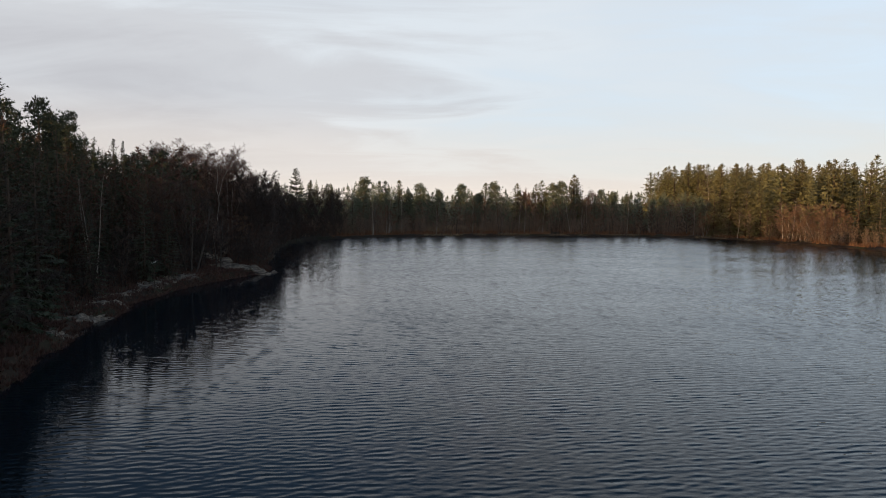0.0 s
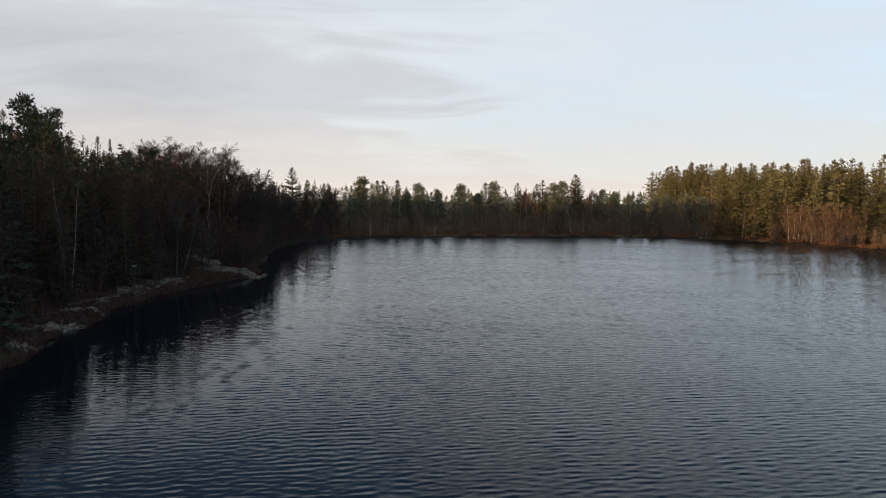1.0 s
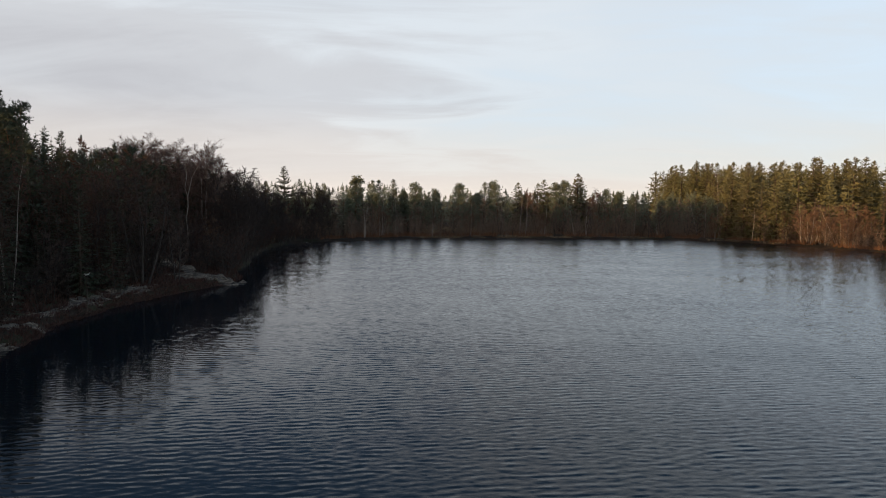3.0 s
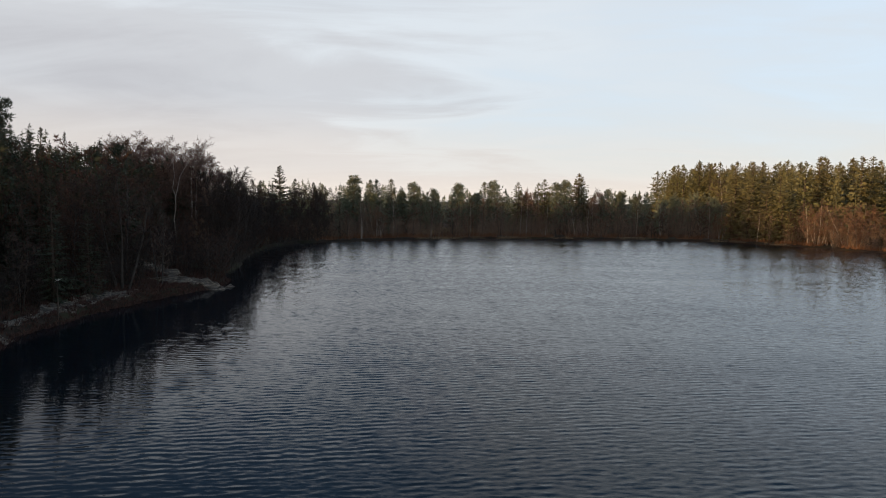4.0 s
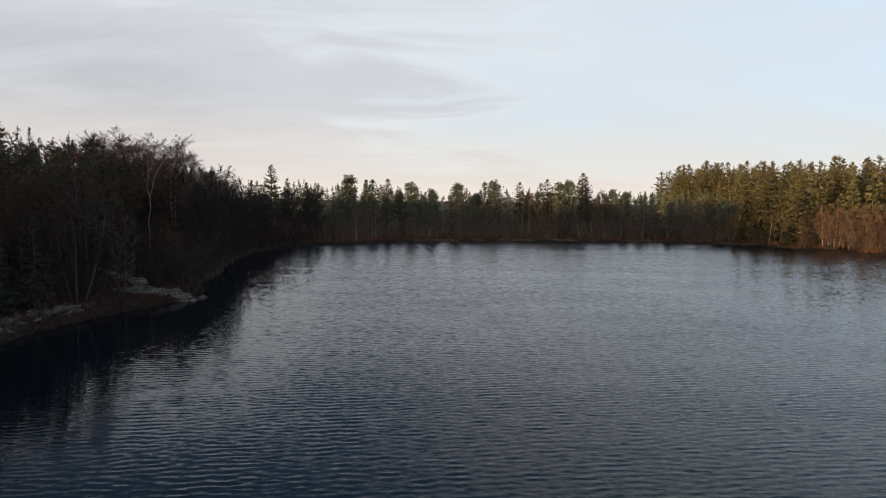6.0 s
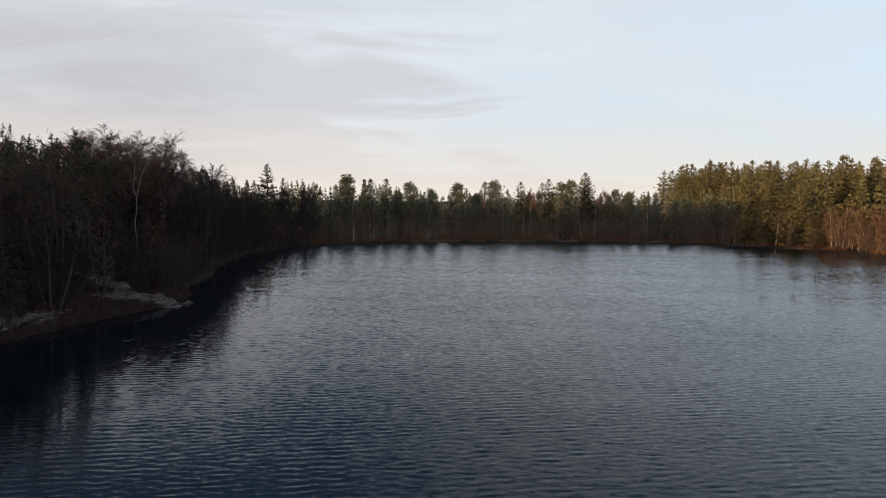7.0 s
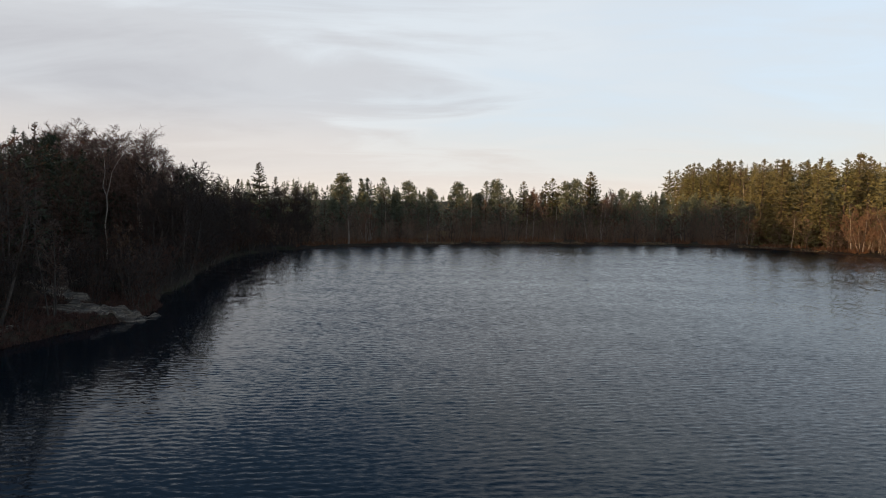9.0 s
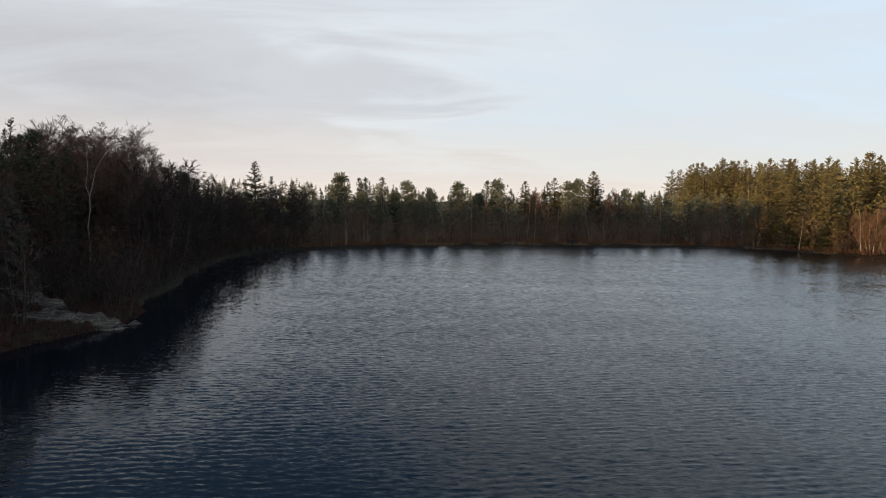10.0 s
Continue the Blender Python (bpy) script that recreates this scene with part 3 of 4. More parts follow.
def forked(name, seed, h, bark_m, twig_m):
    """A birch with one crooked stem that parts into two limbs high up, and a thin crown."""
    rng = random.Random(seed)
    root = thing(name)
    trunk, limb, crown = Net(), Net(), Net()
    fork = Vector((0.10, 0, 0.54 * h))
    trunk.tube([(0, 0, -0.3), (0.05, 0, 0.15 * h), (-0.12, 0.05, 0.30 * h), (0.12, 0, 0.43 * h), fork], [0.075, 0.06, 0.054, 0.05, 0.045], 7)
    for ends in (((-0.22, 0.0, 0.62), (-0.02, 0.1, 0.74), (-0.10, 0.1, 0.86), (0.0, 0.0, 0.96)),
                 ((0.32, 0.1, 0.62), (0.62, 0.0, 0.74), (1.20, -0.1, 0.83), (1.95, -0.1, 0.92))):
        pts = [fork] + [Vector((x, y, z * h)) for x, y, z in ends]
        trunk.tube(pts, [0.038, 0.032, 0.026, 0.018, 0.008], 6)
        for i in range(16):
            q = rng.uniform(1.2, 3.95)
            p = pts[int(q)].lerp(pts[int(q) + 1], q - int(q))
            a = i * 2.4
            d = Vector((math.cos(a), math.sin(a), rng.uniform(0.4, 1.2))).normalized()
            e = p + d * rng.uniform(0.6, 1.3)
            limb.spike(p, e, 0.016)
            for k in range(12):
                g = p.lerp(e, rng.uniform(0.2, 1.0))
                crown.spike(g, g + (d + jitter(rng, 0.9)).normalized() * rng.uniform(0.3, 0.7), 0.010)
    trunk.part("trunk", bark_m, root)
    limb.part("branchwork", twig_m, root)
    crown.part("crown", twig_m, root)
    root["h"] = h
    return root


class Kind:
    """A kind of tree: a few grown shapes, placed again and again at any height."""

    def __init__(self, makers, category, group):
        self.makers, self.category, self.group = makers, category, group
        self.grown = {}

    def put(self, x, y, h, label, variant, turn, wide=1.0, lean=(0, 0)):
        v = variant % len(self.makers)
        z = ground_at(x, y) - 0.05
        fresh = v not in self.grown
        if fresh:
            self.grown[v] = self.makers[v]()
        root = self.grown[v]
        k = h / root["h"]
        m = pose(x, y, z, lean[0], lean[1], turn) @ Matrix.Diagonal((k * wide, k * wide, k, 1))
        if fresh:
            root.matrix_basis = m
            ob = root
        else:
            keep = root.matrix_basis.copy()
            root.scale = (1, 1, 1)
            ob = copy_thing(root, m)
            root.matrix_basis = keep
        tagged(ob, label, self.category, self.group)
        return ob


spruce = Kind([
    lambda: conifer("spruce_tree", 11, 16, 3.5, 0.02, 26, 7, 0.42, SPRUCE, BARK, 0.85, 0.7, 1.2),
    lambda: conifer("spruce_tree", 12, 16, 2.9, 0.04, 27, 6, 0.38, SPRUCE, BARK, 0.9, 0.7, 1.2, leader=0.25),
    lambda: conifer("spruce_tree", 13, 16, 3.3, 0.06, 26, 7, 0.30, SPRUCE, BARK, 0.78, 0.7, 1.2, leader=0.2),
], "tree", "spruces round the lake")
tall_spruce = Kind([
    lambda: conifer("lone_spruce", 14, 15, 4.2, 0.02, 27, 8, 0.40, SPRUCE, BARK, 0.85, 0.9, 1.35, broad=0.6),
    lambda: conifer("lone_spruce", 15, 15, 3.4, 0.03, 27, 8, 0.34, SPRUCE, BARK, 0.95, 0.9, 1.35, broad=0.6),
], "tree", "dark spruces in the far corner")
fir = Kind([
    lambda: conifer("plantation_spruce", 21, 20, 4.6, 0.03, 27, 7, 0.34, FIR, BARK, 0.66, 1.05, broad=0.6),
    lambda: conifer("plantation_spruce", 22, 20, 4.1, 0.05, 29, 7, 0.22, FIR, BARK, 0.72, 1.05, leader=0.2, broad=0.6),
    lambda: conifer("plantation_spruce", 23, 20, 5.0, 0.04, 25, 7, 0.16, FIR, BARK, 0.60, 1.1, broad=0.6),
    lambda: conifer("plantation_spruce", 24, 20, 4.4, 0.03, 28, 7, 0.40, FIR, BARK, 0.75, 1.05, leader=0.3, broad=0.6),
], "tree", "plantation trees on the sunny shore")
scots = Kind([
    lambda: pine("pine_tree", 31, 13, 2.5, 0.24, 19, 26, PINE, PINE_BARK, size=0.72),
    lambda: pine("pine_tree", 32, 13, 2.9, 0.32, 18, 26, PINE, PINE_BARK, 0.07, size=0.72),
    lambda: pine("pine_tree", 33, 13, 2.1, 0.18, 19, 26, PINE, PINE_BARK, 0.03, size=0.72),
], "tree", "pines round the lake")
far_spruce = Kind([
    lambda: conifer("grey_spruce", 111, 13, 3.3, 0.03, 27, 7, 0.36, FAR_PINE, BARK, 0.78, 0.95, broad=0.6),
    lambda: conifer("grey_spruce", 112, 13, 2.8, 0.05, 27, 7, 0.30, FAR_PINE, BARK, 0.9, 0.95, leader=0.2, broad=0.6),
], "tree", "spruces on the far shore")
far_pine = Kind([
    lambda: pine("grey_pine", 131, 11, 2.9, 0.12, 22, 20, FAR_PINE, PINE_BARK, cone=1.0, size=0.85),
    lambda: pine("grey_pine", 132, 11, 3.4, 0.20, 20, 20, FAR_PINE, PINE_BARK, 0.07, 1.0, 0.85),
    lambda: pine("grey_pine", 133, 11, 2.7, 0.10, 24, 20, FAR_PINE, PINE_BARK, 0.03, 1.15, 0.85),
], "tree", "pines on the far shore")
larch = Kind([
    lambda: conifer("larch_tree", 41, 12, 2.7, 0.06, 20, 6, 0.12, LARCH, GREY_BARK, 0.8, 0.55, 1.1),
    lambda: conifer("larch_tree", 42, 12, 2.3, 0.10, 18, 5, 0.05, LARCH, GREY_BARK, 0.7, 0.5, 1.1),
], "tree", "larches on the bank")
birch = Kind([
    lambda: bare("birch_tree", 51, 12, 1, 0.08, 0.22, 22, 0.24, 6, 7, 1.15, 0.35, BIRCH_BARK, BIRCH_TWIG, 0.0085, twig_r=0.016),
    lambda: bare("birch_tree", 52, 12, 2, 0.13, 0.28, 13, 0.22, 6, 6, 1.2, 0.30, BIRCH_BARK, BIRCH_TWIG, 0.0075, twig_r=0.016),
    lambda: bare("birch_tree", 53, 12, 1, 0.14, 0.30, 20, 0.26, 6, 7, 0.95, 0.40, BIRCH_BARK, BIRCH_TWIG, 0.0075, twig_r=0.016),
    lambda: bare("birch_tree", 54, 12, 3, 0.16, 0.25, 10, 0.20, 5, 6, 1.25, 0.25, BIRCH_BARK, BIRCH_TWIG, 0.007, twig_r=0.016),
    lambda: bare("birch_tree", 55, 12, 3, 0.10, 0.45, 9, 0.16, 5, 6, 1.25, 0.25, BIRCH_BARK, BIRCH_TWIG, 0.0048, twig_r=0.014),
], "tree", "bare birches")
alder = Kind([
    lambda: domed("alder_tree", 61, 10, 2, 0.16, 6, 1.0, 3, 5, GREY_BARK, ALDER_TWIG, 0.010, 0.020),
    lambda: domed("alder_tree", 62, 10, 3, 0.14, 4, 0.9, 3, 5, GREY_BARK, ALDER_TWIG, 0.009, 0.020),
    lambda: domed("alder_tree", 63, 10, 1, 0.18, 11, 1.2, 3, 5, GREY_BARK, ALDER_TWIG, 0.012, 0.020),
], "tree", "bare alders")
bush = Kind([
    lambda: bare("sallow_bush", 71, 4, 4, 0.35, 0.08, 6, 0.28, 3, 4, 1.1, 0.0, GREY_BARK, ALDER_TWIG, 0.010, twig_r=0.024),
    lambda: bare("sallow_bush", 72, 4, 4, 0.45, 0.06, 5, 0.26, 3, 4, 1.0, -0.1, GREY_BARK, RED_TWIG, 0.009, twig_r=0.024),
    lambda: bare("sallow_bush", 73, 4, 4, 0.30, 0.10, 6, 0.30, 3, 4, 1.2, 0.0, GREY_BARK, RED_TWIG, 0.010, twig_r=0.024),
], "bush", "bare bushes on the shore")
oak = Kind([
    lambda: bare("young_oak", 81, 8, 1, 0.08, 0.10, 18, 0.30, 5, 4, 0.8, 0.05, GREY_BARK, ALDER_TWIG, 0.012, OAK, 2),
    lambda: bare("young_oak", 82, 8, 2, 0.14, 0.08, 12, 0.28, 5, 4, 0.9, 0.05, GREY_BARK, ALDER_TWIG, 0.011, OAK, 2),
], "tree", "young oaks with withered leaves")
thicket = Kind([
    lambda: domed("birch_thicket", 91, 8, 4, 0.22, 5, 1.1, 3, 4, BIRCH_BARK, RUST_TWIG, 0.0062, 0.022),
    lambda: domed("birch_thicket", 92, 8, 3, 0.20, 6, 1.2, 3, 4, GREY_BARK, RUST_TWIG, 0.0062, 0.022),
], "tree", "thickets of young birch")
copse = Kind([
    lambda: bare("young_birch", 95, 8, 3, 0.16, 0.10, 8, 0.25, 4, 6, 1.15, 0.0, GREY_BARK, BIRCH_TWIG, 0.0065, twig_r=0.032),
    lambda: bare("young_birch", 96, 8, 4, 0.22, 0.08, 7, 0.25, 4, 5, 1.1, 0.0, GREY_BARK, RED_TWIG, 0.0065, twig_r=0.032),
    lambda: bare("young_birch", 97, 8, 2, 0.12, 0.12, 11, 0.28, 4, 6, 1.0, 0.1, GREY_BARK, RED_TWIG, 0.008, twig_r=0.032),
], "tree", "young birches round the lake")
great_birch = Kind([
    lambda: domed("large_birch", 98, 15, 1, 0.42, 9, 1.5, 3, 8, BIRCH_BARK, CROWN_TWIG, 0.009, 0.016),
    lambda: domed("large_birch", 99, 15, 2, 0.45, 5, 1.3, 3, 8, BIRCH_BARK, CROWN_TWIG, 0.008, 0.016),
], "tree", "large birches above the near bank")
far_copse = Kind([
    lambda: bare("slender_birch", 105, 8, 3, 0.14, 0.12, 8, 0.24, 4, 6, 1.15, 0.0, GREY_BARK, PALE_TWIG, 0.0055, twig_r=0.032),
    lambda: bare("slender_birch", 106, 8, 4, 0.20, 0.10, 7, 0.24, 4, 5, 1.1, 0.0, GREY_BARK, PALE_TWIG, 0.0060, twig_r=0.032),
    lambda: bare("slender_birch", 107, 8, 2, 0.10, 0.15, 11, 0.26, 4, 6, 1.0, 0.1, GREY_BARK, PALE_TWIG, 0.0070, twig_r=0.032),
], "tree", "slender birches on the far shore")


# ---- the woods: where they stand ----
pick = random.Random(5)
TAKEN = []


def room(x, y, gap):
    return all((x - a) ** 2 + (y - b) ** 2 > gap * gap for a, b in TAKEN)


def plant(kind, x, y, h, label, variant=None, turn=None, wide=1.0, lean=(0, 0)):
    TAKEN.append((x, y))
    v = pick.randrange(12) % len(kind.makers) if variant is None else variant
    return kind.put(x, y, h, label, v, pick.uniform(0, 360) if turn is None else turn, wide, lean)


DARK_SPRUCE = "dark green spruce in the shaded wood"
DARK_PINE = "dark green scots pine with a bare reddish stem"
BARE_BIRCH = "leafless birch with a pale flaking stem"
BARE_ALDER = "leafless grey-brown alder at the water's edge"
BROWN_BUSH = "leafless brown sallow bush on the shore"
RUST_OAK = "young oak holding rust-brown withered leaves"
SUNNY = "yellow-green plantation spruce lit by low sun"

# trees that stand out against the sky across the water: kind, x, y, height, shape, width
for kind, x, y, h, v, w in (
        (tall_spruce, -37.2, 154.5, 15.2, 0, 1.05), (tall_spruce, -32.3, 149.5, 12.2, 1, 1.0), (tall_spruce, -41.5, 155, 11.7, 1, 1.1), (tall_spruce, -29.0, 153, 11.4, 0, 0.9),
        (far_spruce, -17.5, 165, 12.6, 1, 1.0), (far_spruce, -15.8, 163, 12.7, 0, 1.1),
        (far_spruce, -12.0, 160, 12.8, 0, 1.1), (far_spruce, 10.5, 165, 12.7, 0, 1.1)):
    plant(kind, x, y, h, "dark spruce standing above the far wood's edge", v, None, w * 1.2)
# lighter plantation needles put the low sun's colour on these tops
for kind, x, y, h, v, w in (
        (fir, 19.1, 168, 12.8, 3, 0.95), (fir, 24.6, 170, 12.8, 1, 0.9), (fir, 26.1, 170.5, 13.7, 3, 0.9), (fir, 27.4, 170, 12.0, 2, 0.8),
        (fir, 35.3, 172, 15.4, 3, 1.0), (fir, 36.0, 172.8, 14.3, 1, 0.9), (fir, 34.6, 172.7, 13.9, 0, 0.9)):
    plant(kind, x, y, h, "spruce in yellowed needles that stand for low sun on its top", v, None, w * 1.6)
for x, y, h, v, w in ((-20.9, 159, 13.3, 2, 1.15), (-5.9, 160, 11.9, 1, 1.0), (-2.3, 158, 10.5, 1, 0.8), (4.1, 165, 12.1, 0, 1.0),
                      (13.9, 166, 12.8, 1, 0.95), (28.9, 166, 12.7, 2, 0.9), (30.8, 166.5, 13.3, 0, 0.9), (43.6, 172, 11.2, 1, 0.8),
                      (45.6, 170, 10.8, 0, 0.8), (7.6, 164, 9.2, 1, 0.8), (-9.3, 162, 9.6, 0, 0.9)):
    plant(far_pine, x, y, h, "scots pine on the far shore, its loose crown lightened for haze", v, None, w * 1.15)
for x, y, h, v in ((21.6, 168, 11.9, 0), (40.4, 172, 12.1, 0), (38.6, 170, 10.8, 2)):
    plant(great_birch, x, y, h, "leafless birch whose fine crown shows against the sky", v, None, 0.8)

# pale birch stems along the far shore
for x, y, h, v, lean in ((-2.2, 149.6, 8.6, 1, (0, 4)), (-13.0, 143.6, 8.8, 3, (0, 0)), (-10.6, 149, 9.4, 0, (0, 0)), (6.6, 153.5, 8.4, 0, (0, 0)),
                         (14.2, 156.2, 9.8, 0, (0, -3)), (18.6, 157.5, 9.6, 1, (0, 3)), (20.0, 158, 9.9, 2, (0, 8)), (46.6, 160, 10.2, 0, (0, 1)),
                         (24.4, 157, 9.0, 0, (0, 4)), (31.6, 158, 8.8, 2, (0, -3)), (34.6, 158.5, 8.6, 1, (0, 6)), (52.0, 159, 9.0, 1, (0, 3)),
                         (60.8, 156.5, 9.2, 2, (0, -8)), (62.4, 156.5, 8.8, 0, (0, 0)), (65.2, 157, 9.2, 0, (0, 2)),
                         (76.4, 156, 8.8, 0, (0, -6)), (70.5, 158, 8.2, 2, (0, -20))):
    plant(birch, x, y, h, BARE_BIRCH + " on the far shore", v, pick.uniform(-25, 25), 1.0, lean)
plant(birch, 80.7, 192, 16.5, "tall pale birch among the plantation trees", 2)

# the sunlit birch thicket on the near end of the sunny shore
for x, y, h, v, lean in ((74.6, 137.4, 9.2, 0, (0, -5)), (76.0, 136.4, 9.6, 0, (0, 3)), (79.4, 133.4, 8.6, 2, (0, -20)), (81.8, 132.0, 8.8, 0, (0, 5))):
    plant(birch, x, y, h, "leafless birch glowing in the low sun", v, pick.uniform(-25, 25), 0.9, lean)
for x, y, h, v in ((74.8, 136.0, 7.8, 1), (76.6, 137.2, 8.6, 0), (78.4, 133.8, 6.6, 1), (80.4, 133.4, 8.4, 0), (82.0, 130.8, 7.4, 1),
                   (78.6, 136.4, 8.4, 0), (82.8, 132.8, 8.8, 0)):
    plant(thicket, x, y, h, "rusty birch thicket glowing in the low sun", v)
for x, y, h, v in ((-13.4, 142.6, 7.0, 0), (6.2, 151.8, 5.6, 1), (24.0, 156.0, 5.8, 0), (38.0, 158.0, 5.4, 1), (64.0, 153.5, 6.2, 0)):
    plant(thicket, x, y, h, "rusty brown birch thicket on the far shore", v)

# the wood on the near bank: trees that make its outline
for kind, x, y, h, v, w, label in (
        (scots, -57.0, 87.0, 18.8, 1, 0.8, DARK_PINE), (scots, -52.5, 84.0, 16.6, 0, 0.8, DARK_PINE), (scots, -48.0, 75.0, 15.2, 2, 0.9, DARK_PINE),
        (spruce, -45.5, 75.0, 15.0, 1, 0.9, DARK_SPRUCE), (scots, -40.2, 66.0, 13.2, 0, 0.9, DARK_PINE), (spruce, -44.2, 84.0, 13.0, 1, 0.7, DARK_SPRUCE),
        (spruce, -41.2, 86.0, 12.6, 0, 0.9, DARK_SPRUCE), (scots, -44.6, 97.0, 12.8, 2, 0.9, DARK_PINE), (spruce, -40.5, 92.0, 12.2, 2, 0.9, DARK_SPRUCE),
        (spruce, -36.0, 57.0, 11.6, 0, 0.9, DARK_SPRUCE), (spruce, -33.0, 44.0, 11.0, 2, 1.0, DARK_SPRUCE), (scots, -37.5, 50.0, 13.4, 1, 0.9, DARK_PINE)):
    plant(kind, x, y, h, label, v, None, w)
for x, y, h, v in ((-34.2, 97.2, 14.9, 0), (-33.0, 95.2, 13.2, 2), (-47.5, 104, 15.6, 1), (-44.4, 105, 15.4, 0), (-41.6, 103, 14.8, 1), (-50.5, 108, 15.4, 0), (-47.0, 112, 14.0, 2), (-54.5, 123, 15.2, 0), (-43.2, 107, 13.2, 1), (-39.0, 101, 12.6, 0),
                   (-36.4, 103, 12.2, 1)):
    plant(great_birch, x, y, h, "leafless birch with a fine brown crown above the bank", v, None, 1.25)
plant(Kind([lambda: forked("forked_birch", 57, 11.6, BIRCH_BARK, CROWN_TWIG)], "tree", "bare birches"), -31.6, 84.4, 11.6,
      "leafless birch with a crooked pale stem that forks", 0, 12)
plant(birch, -28.6, 47.4, 9.6, "leafless birch with slender pinkish-white stems", 4, 20)
for x, y, h in ((-30.6, 97.5, 11.8), (-33.2, 114.2, 11.8), (-31.0, 106, 10.8), (-32.0, 101.5, 12.0), (-34.5, 120, 11.8), (-29.6, 91, 11.2)):
    plant(alder, x, y, h, "dark leafless alder leaning over the bank")
for x, y, h, v in ((-33.4, 77.0, 12.0, 1), (-38.0, 81, 11.0, 1), (-30.6, 116.5, 9.6, 0), (-34.0, 74.0, 10.2, 1), (-41.6, 62.0, 12.0, 0)):
    plant(larch, x, y, h, "rust-coloured larch among dark conifers", v)


def skyline_limit(x, y):
    """Height limit of the near bank's wood, fitted to its skyline from the camera."""
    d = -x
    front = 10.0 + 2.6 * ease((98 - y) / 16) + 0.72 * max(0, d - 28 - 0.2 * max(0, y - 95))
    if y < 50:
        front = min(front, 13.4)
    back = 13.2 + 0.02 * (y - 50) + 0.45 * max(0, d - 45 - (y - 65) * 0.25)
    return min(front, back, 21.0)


def scatter(count, gap, box, allowed, choose):
    """Fills a stretch of the plan with trees that keep apart."""
    tries = placed = 0
    while placed < count and tries < count * 40:
        tries += 1
        x, y = pick.uniform(box[0], box[2]), pick.uniform(box[1], box[3])
        d, _ = from_shore(x, y)
        if not allowed(x, y, d) or not room(x, y, gap):
            continue
        choose(x, y, d)
        placed += 1


def sight_gap(x, y):
    """Keeps the wood's edge low on the camera's sight line to the forked birch."""
    return -31.5 < x < -23 and 66 < y < 85


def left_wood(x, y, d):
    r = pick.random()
    h = skyline_limit(x, y) * pick.uniform(0.74, 0.95)
    if sight_gap(x, y):
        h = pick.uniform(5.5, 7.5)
    if d < 7:
        if r < 0.45:
            plant(alder, x, y, min(h, 12) * pick.uniform(0.75, 1), BARE_ALDER)
        elif r < 0.62:
            plant(oak, x, y, min(h, 8) * pick.uniform(0.6, 1), RUST_OAK)
        elif r < 0.74:
            plant(spruce, x, y, min(h, 12), DARK_SPRUCE)
        else:
            plant(copse, x, y, min(h, 11.5) * pick.uniform(0.75, 1), "leafless young birch in the shaded wood")
    elif r < 0.34:
        plant(spruce, x, y, h, DARK_SPRUCE)
    elif r < 0.48:
        plant(scots, x, y, h, DARK_PINE)
    elif r < 0.66:
        plant(larch, x, y, h, "rust-coloured larch among dark conifers")
    else:
        plant(copse, x, y, min(h, 11.0), "tall leafless tree inside the shaded wood")


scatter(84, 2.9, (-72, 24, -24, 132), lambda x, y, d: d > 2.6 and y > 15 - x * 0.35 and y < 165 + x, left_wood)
scatter(22, 2.1, (-36, 16, -21, 52), lambda x, y, d: 2.4 < d < 10 and math.hypot(x + 27, y - 44) > 4.5, lambda x, y, d:
        plant(spruce, x, y, pick.uniform(10.0, 13.0), "dark green spruce on the near bank", None, None, 1.1))
scatter(16, 2.6, (-30, 2, -18, 26), lambda x, y, d: 1.6 < d < 8, left_wood)
scatter(22, 2.0, (-45, 26, -24, 126), lambda x, y, d: 2.2 < d < 14 and not sight_gap(x, y), lambda x, y, d:
        plant(spruce, x, y, pick.uniform(3.5, 7.5), "young dark spruce under the taller trees", None, None, 1.25))
scatter(30, 2.0, (-45, 26, -24, 126), lambda x, y, d: 2.2 < d < 16 and not sight_gap(x, y), lambda x, y, d:
        plant(copse, x, y, pick.uniform(5.5, 9.5), "leafless young birch in the shaded wood"))
scatter(18, 1.8, (-36, 78, -22, 124), lambda x, y, d: 1.0 < d < 4 and not sight_gap(x, y), lambda x, y, d:
        plant(alder, x, y, pick.uniform(7.5, 10.2), "dark leafless alder leaning over the bank"))
scatter(66, 2.1, (-58, 120, -20, 160), lambda x, y, d: d > 1.8 and x < -20 - 0.25 * (y - 130), lambda x, y, d:
        plant(spruce if d > 4 and pick.random() < 0.6 else alder, x, y, pick.uniform(8.2, 10.8), "dark tree in the shaded corner of the lake"))


def far_wood_tree(x, y, d):
    r = pick.random()
    if d < 9:
        if r < 0.72:
            plant(far_copse, x, y, pick.uniform(5.5, 8.4), "leafless young birch in the far wood's brown edge")
        elif r < 0.82:
            plant(birch, x, y, pick.uniform(6.5, 8.8), BARE_BIRCH + " on the far shore")
        else:
            plant(oak, x, y, pick.uniform(4, 6.5), RUST_OAK)
    elif r < 0.25:
        plant(far_spruce, x, y, pick.uniform(7.8, 10.2), "spruce in the far wood with needles lightened for haze", None, None, 1.2)
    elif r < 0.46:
        plant(far_pine, x, y, pick.uniform(7.8, 9.8), "scots pine in the far wood with needles lightened for haze", None, None, 1.15)
    else:
        plant(far_copse, x, y, pick.uniform(7.6, 9.8), "leafless young birch in the far wood")


scatter(108, 2.1, (-24, 138, 72, 178), lambda x, y, d: 1.5 < d < 24 and not (-1 < x < 5 and d > 9), far_wood_tree)


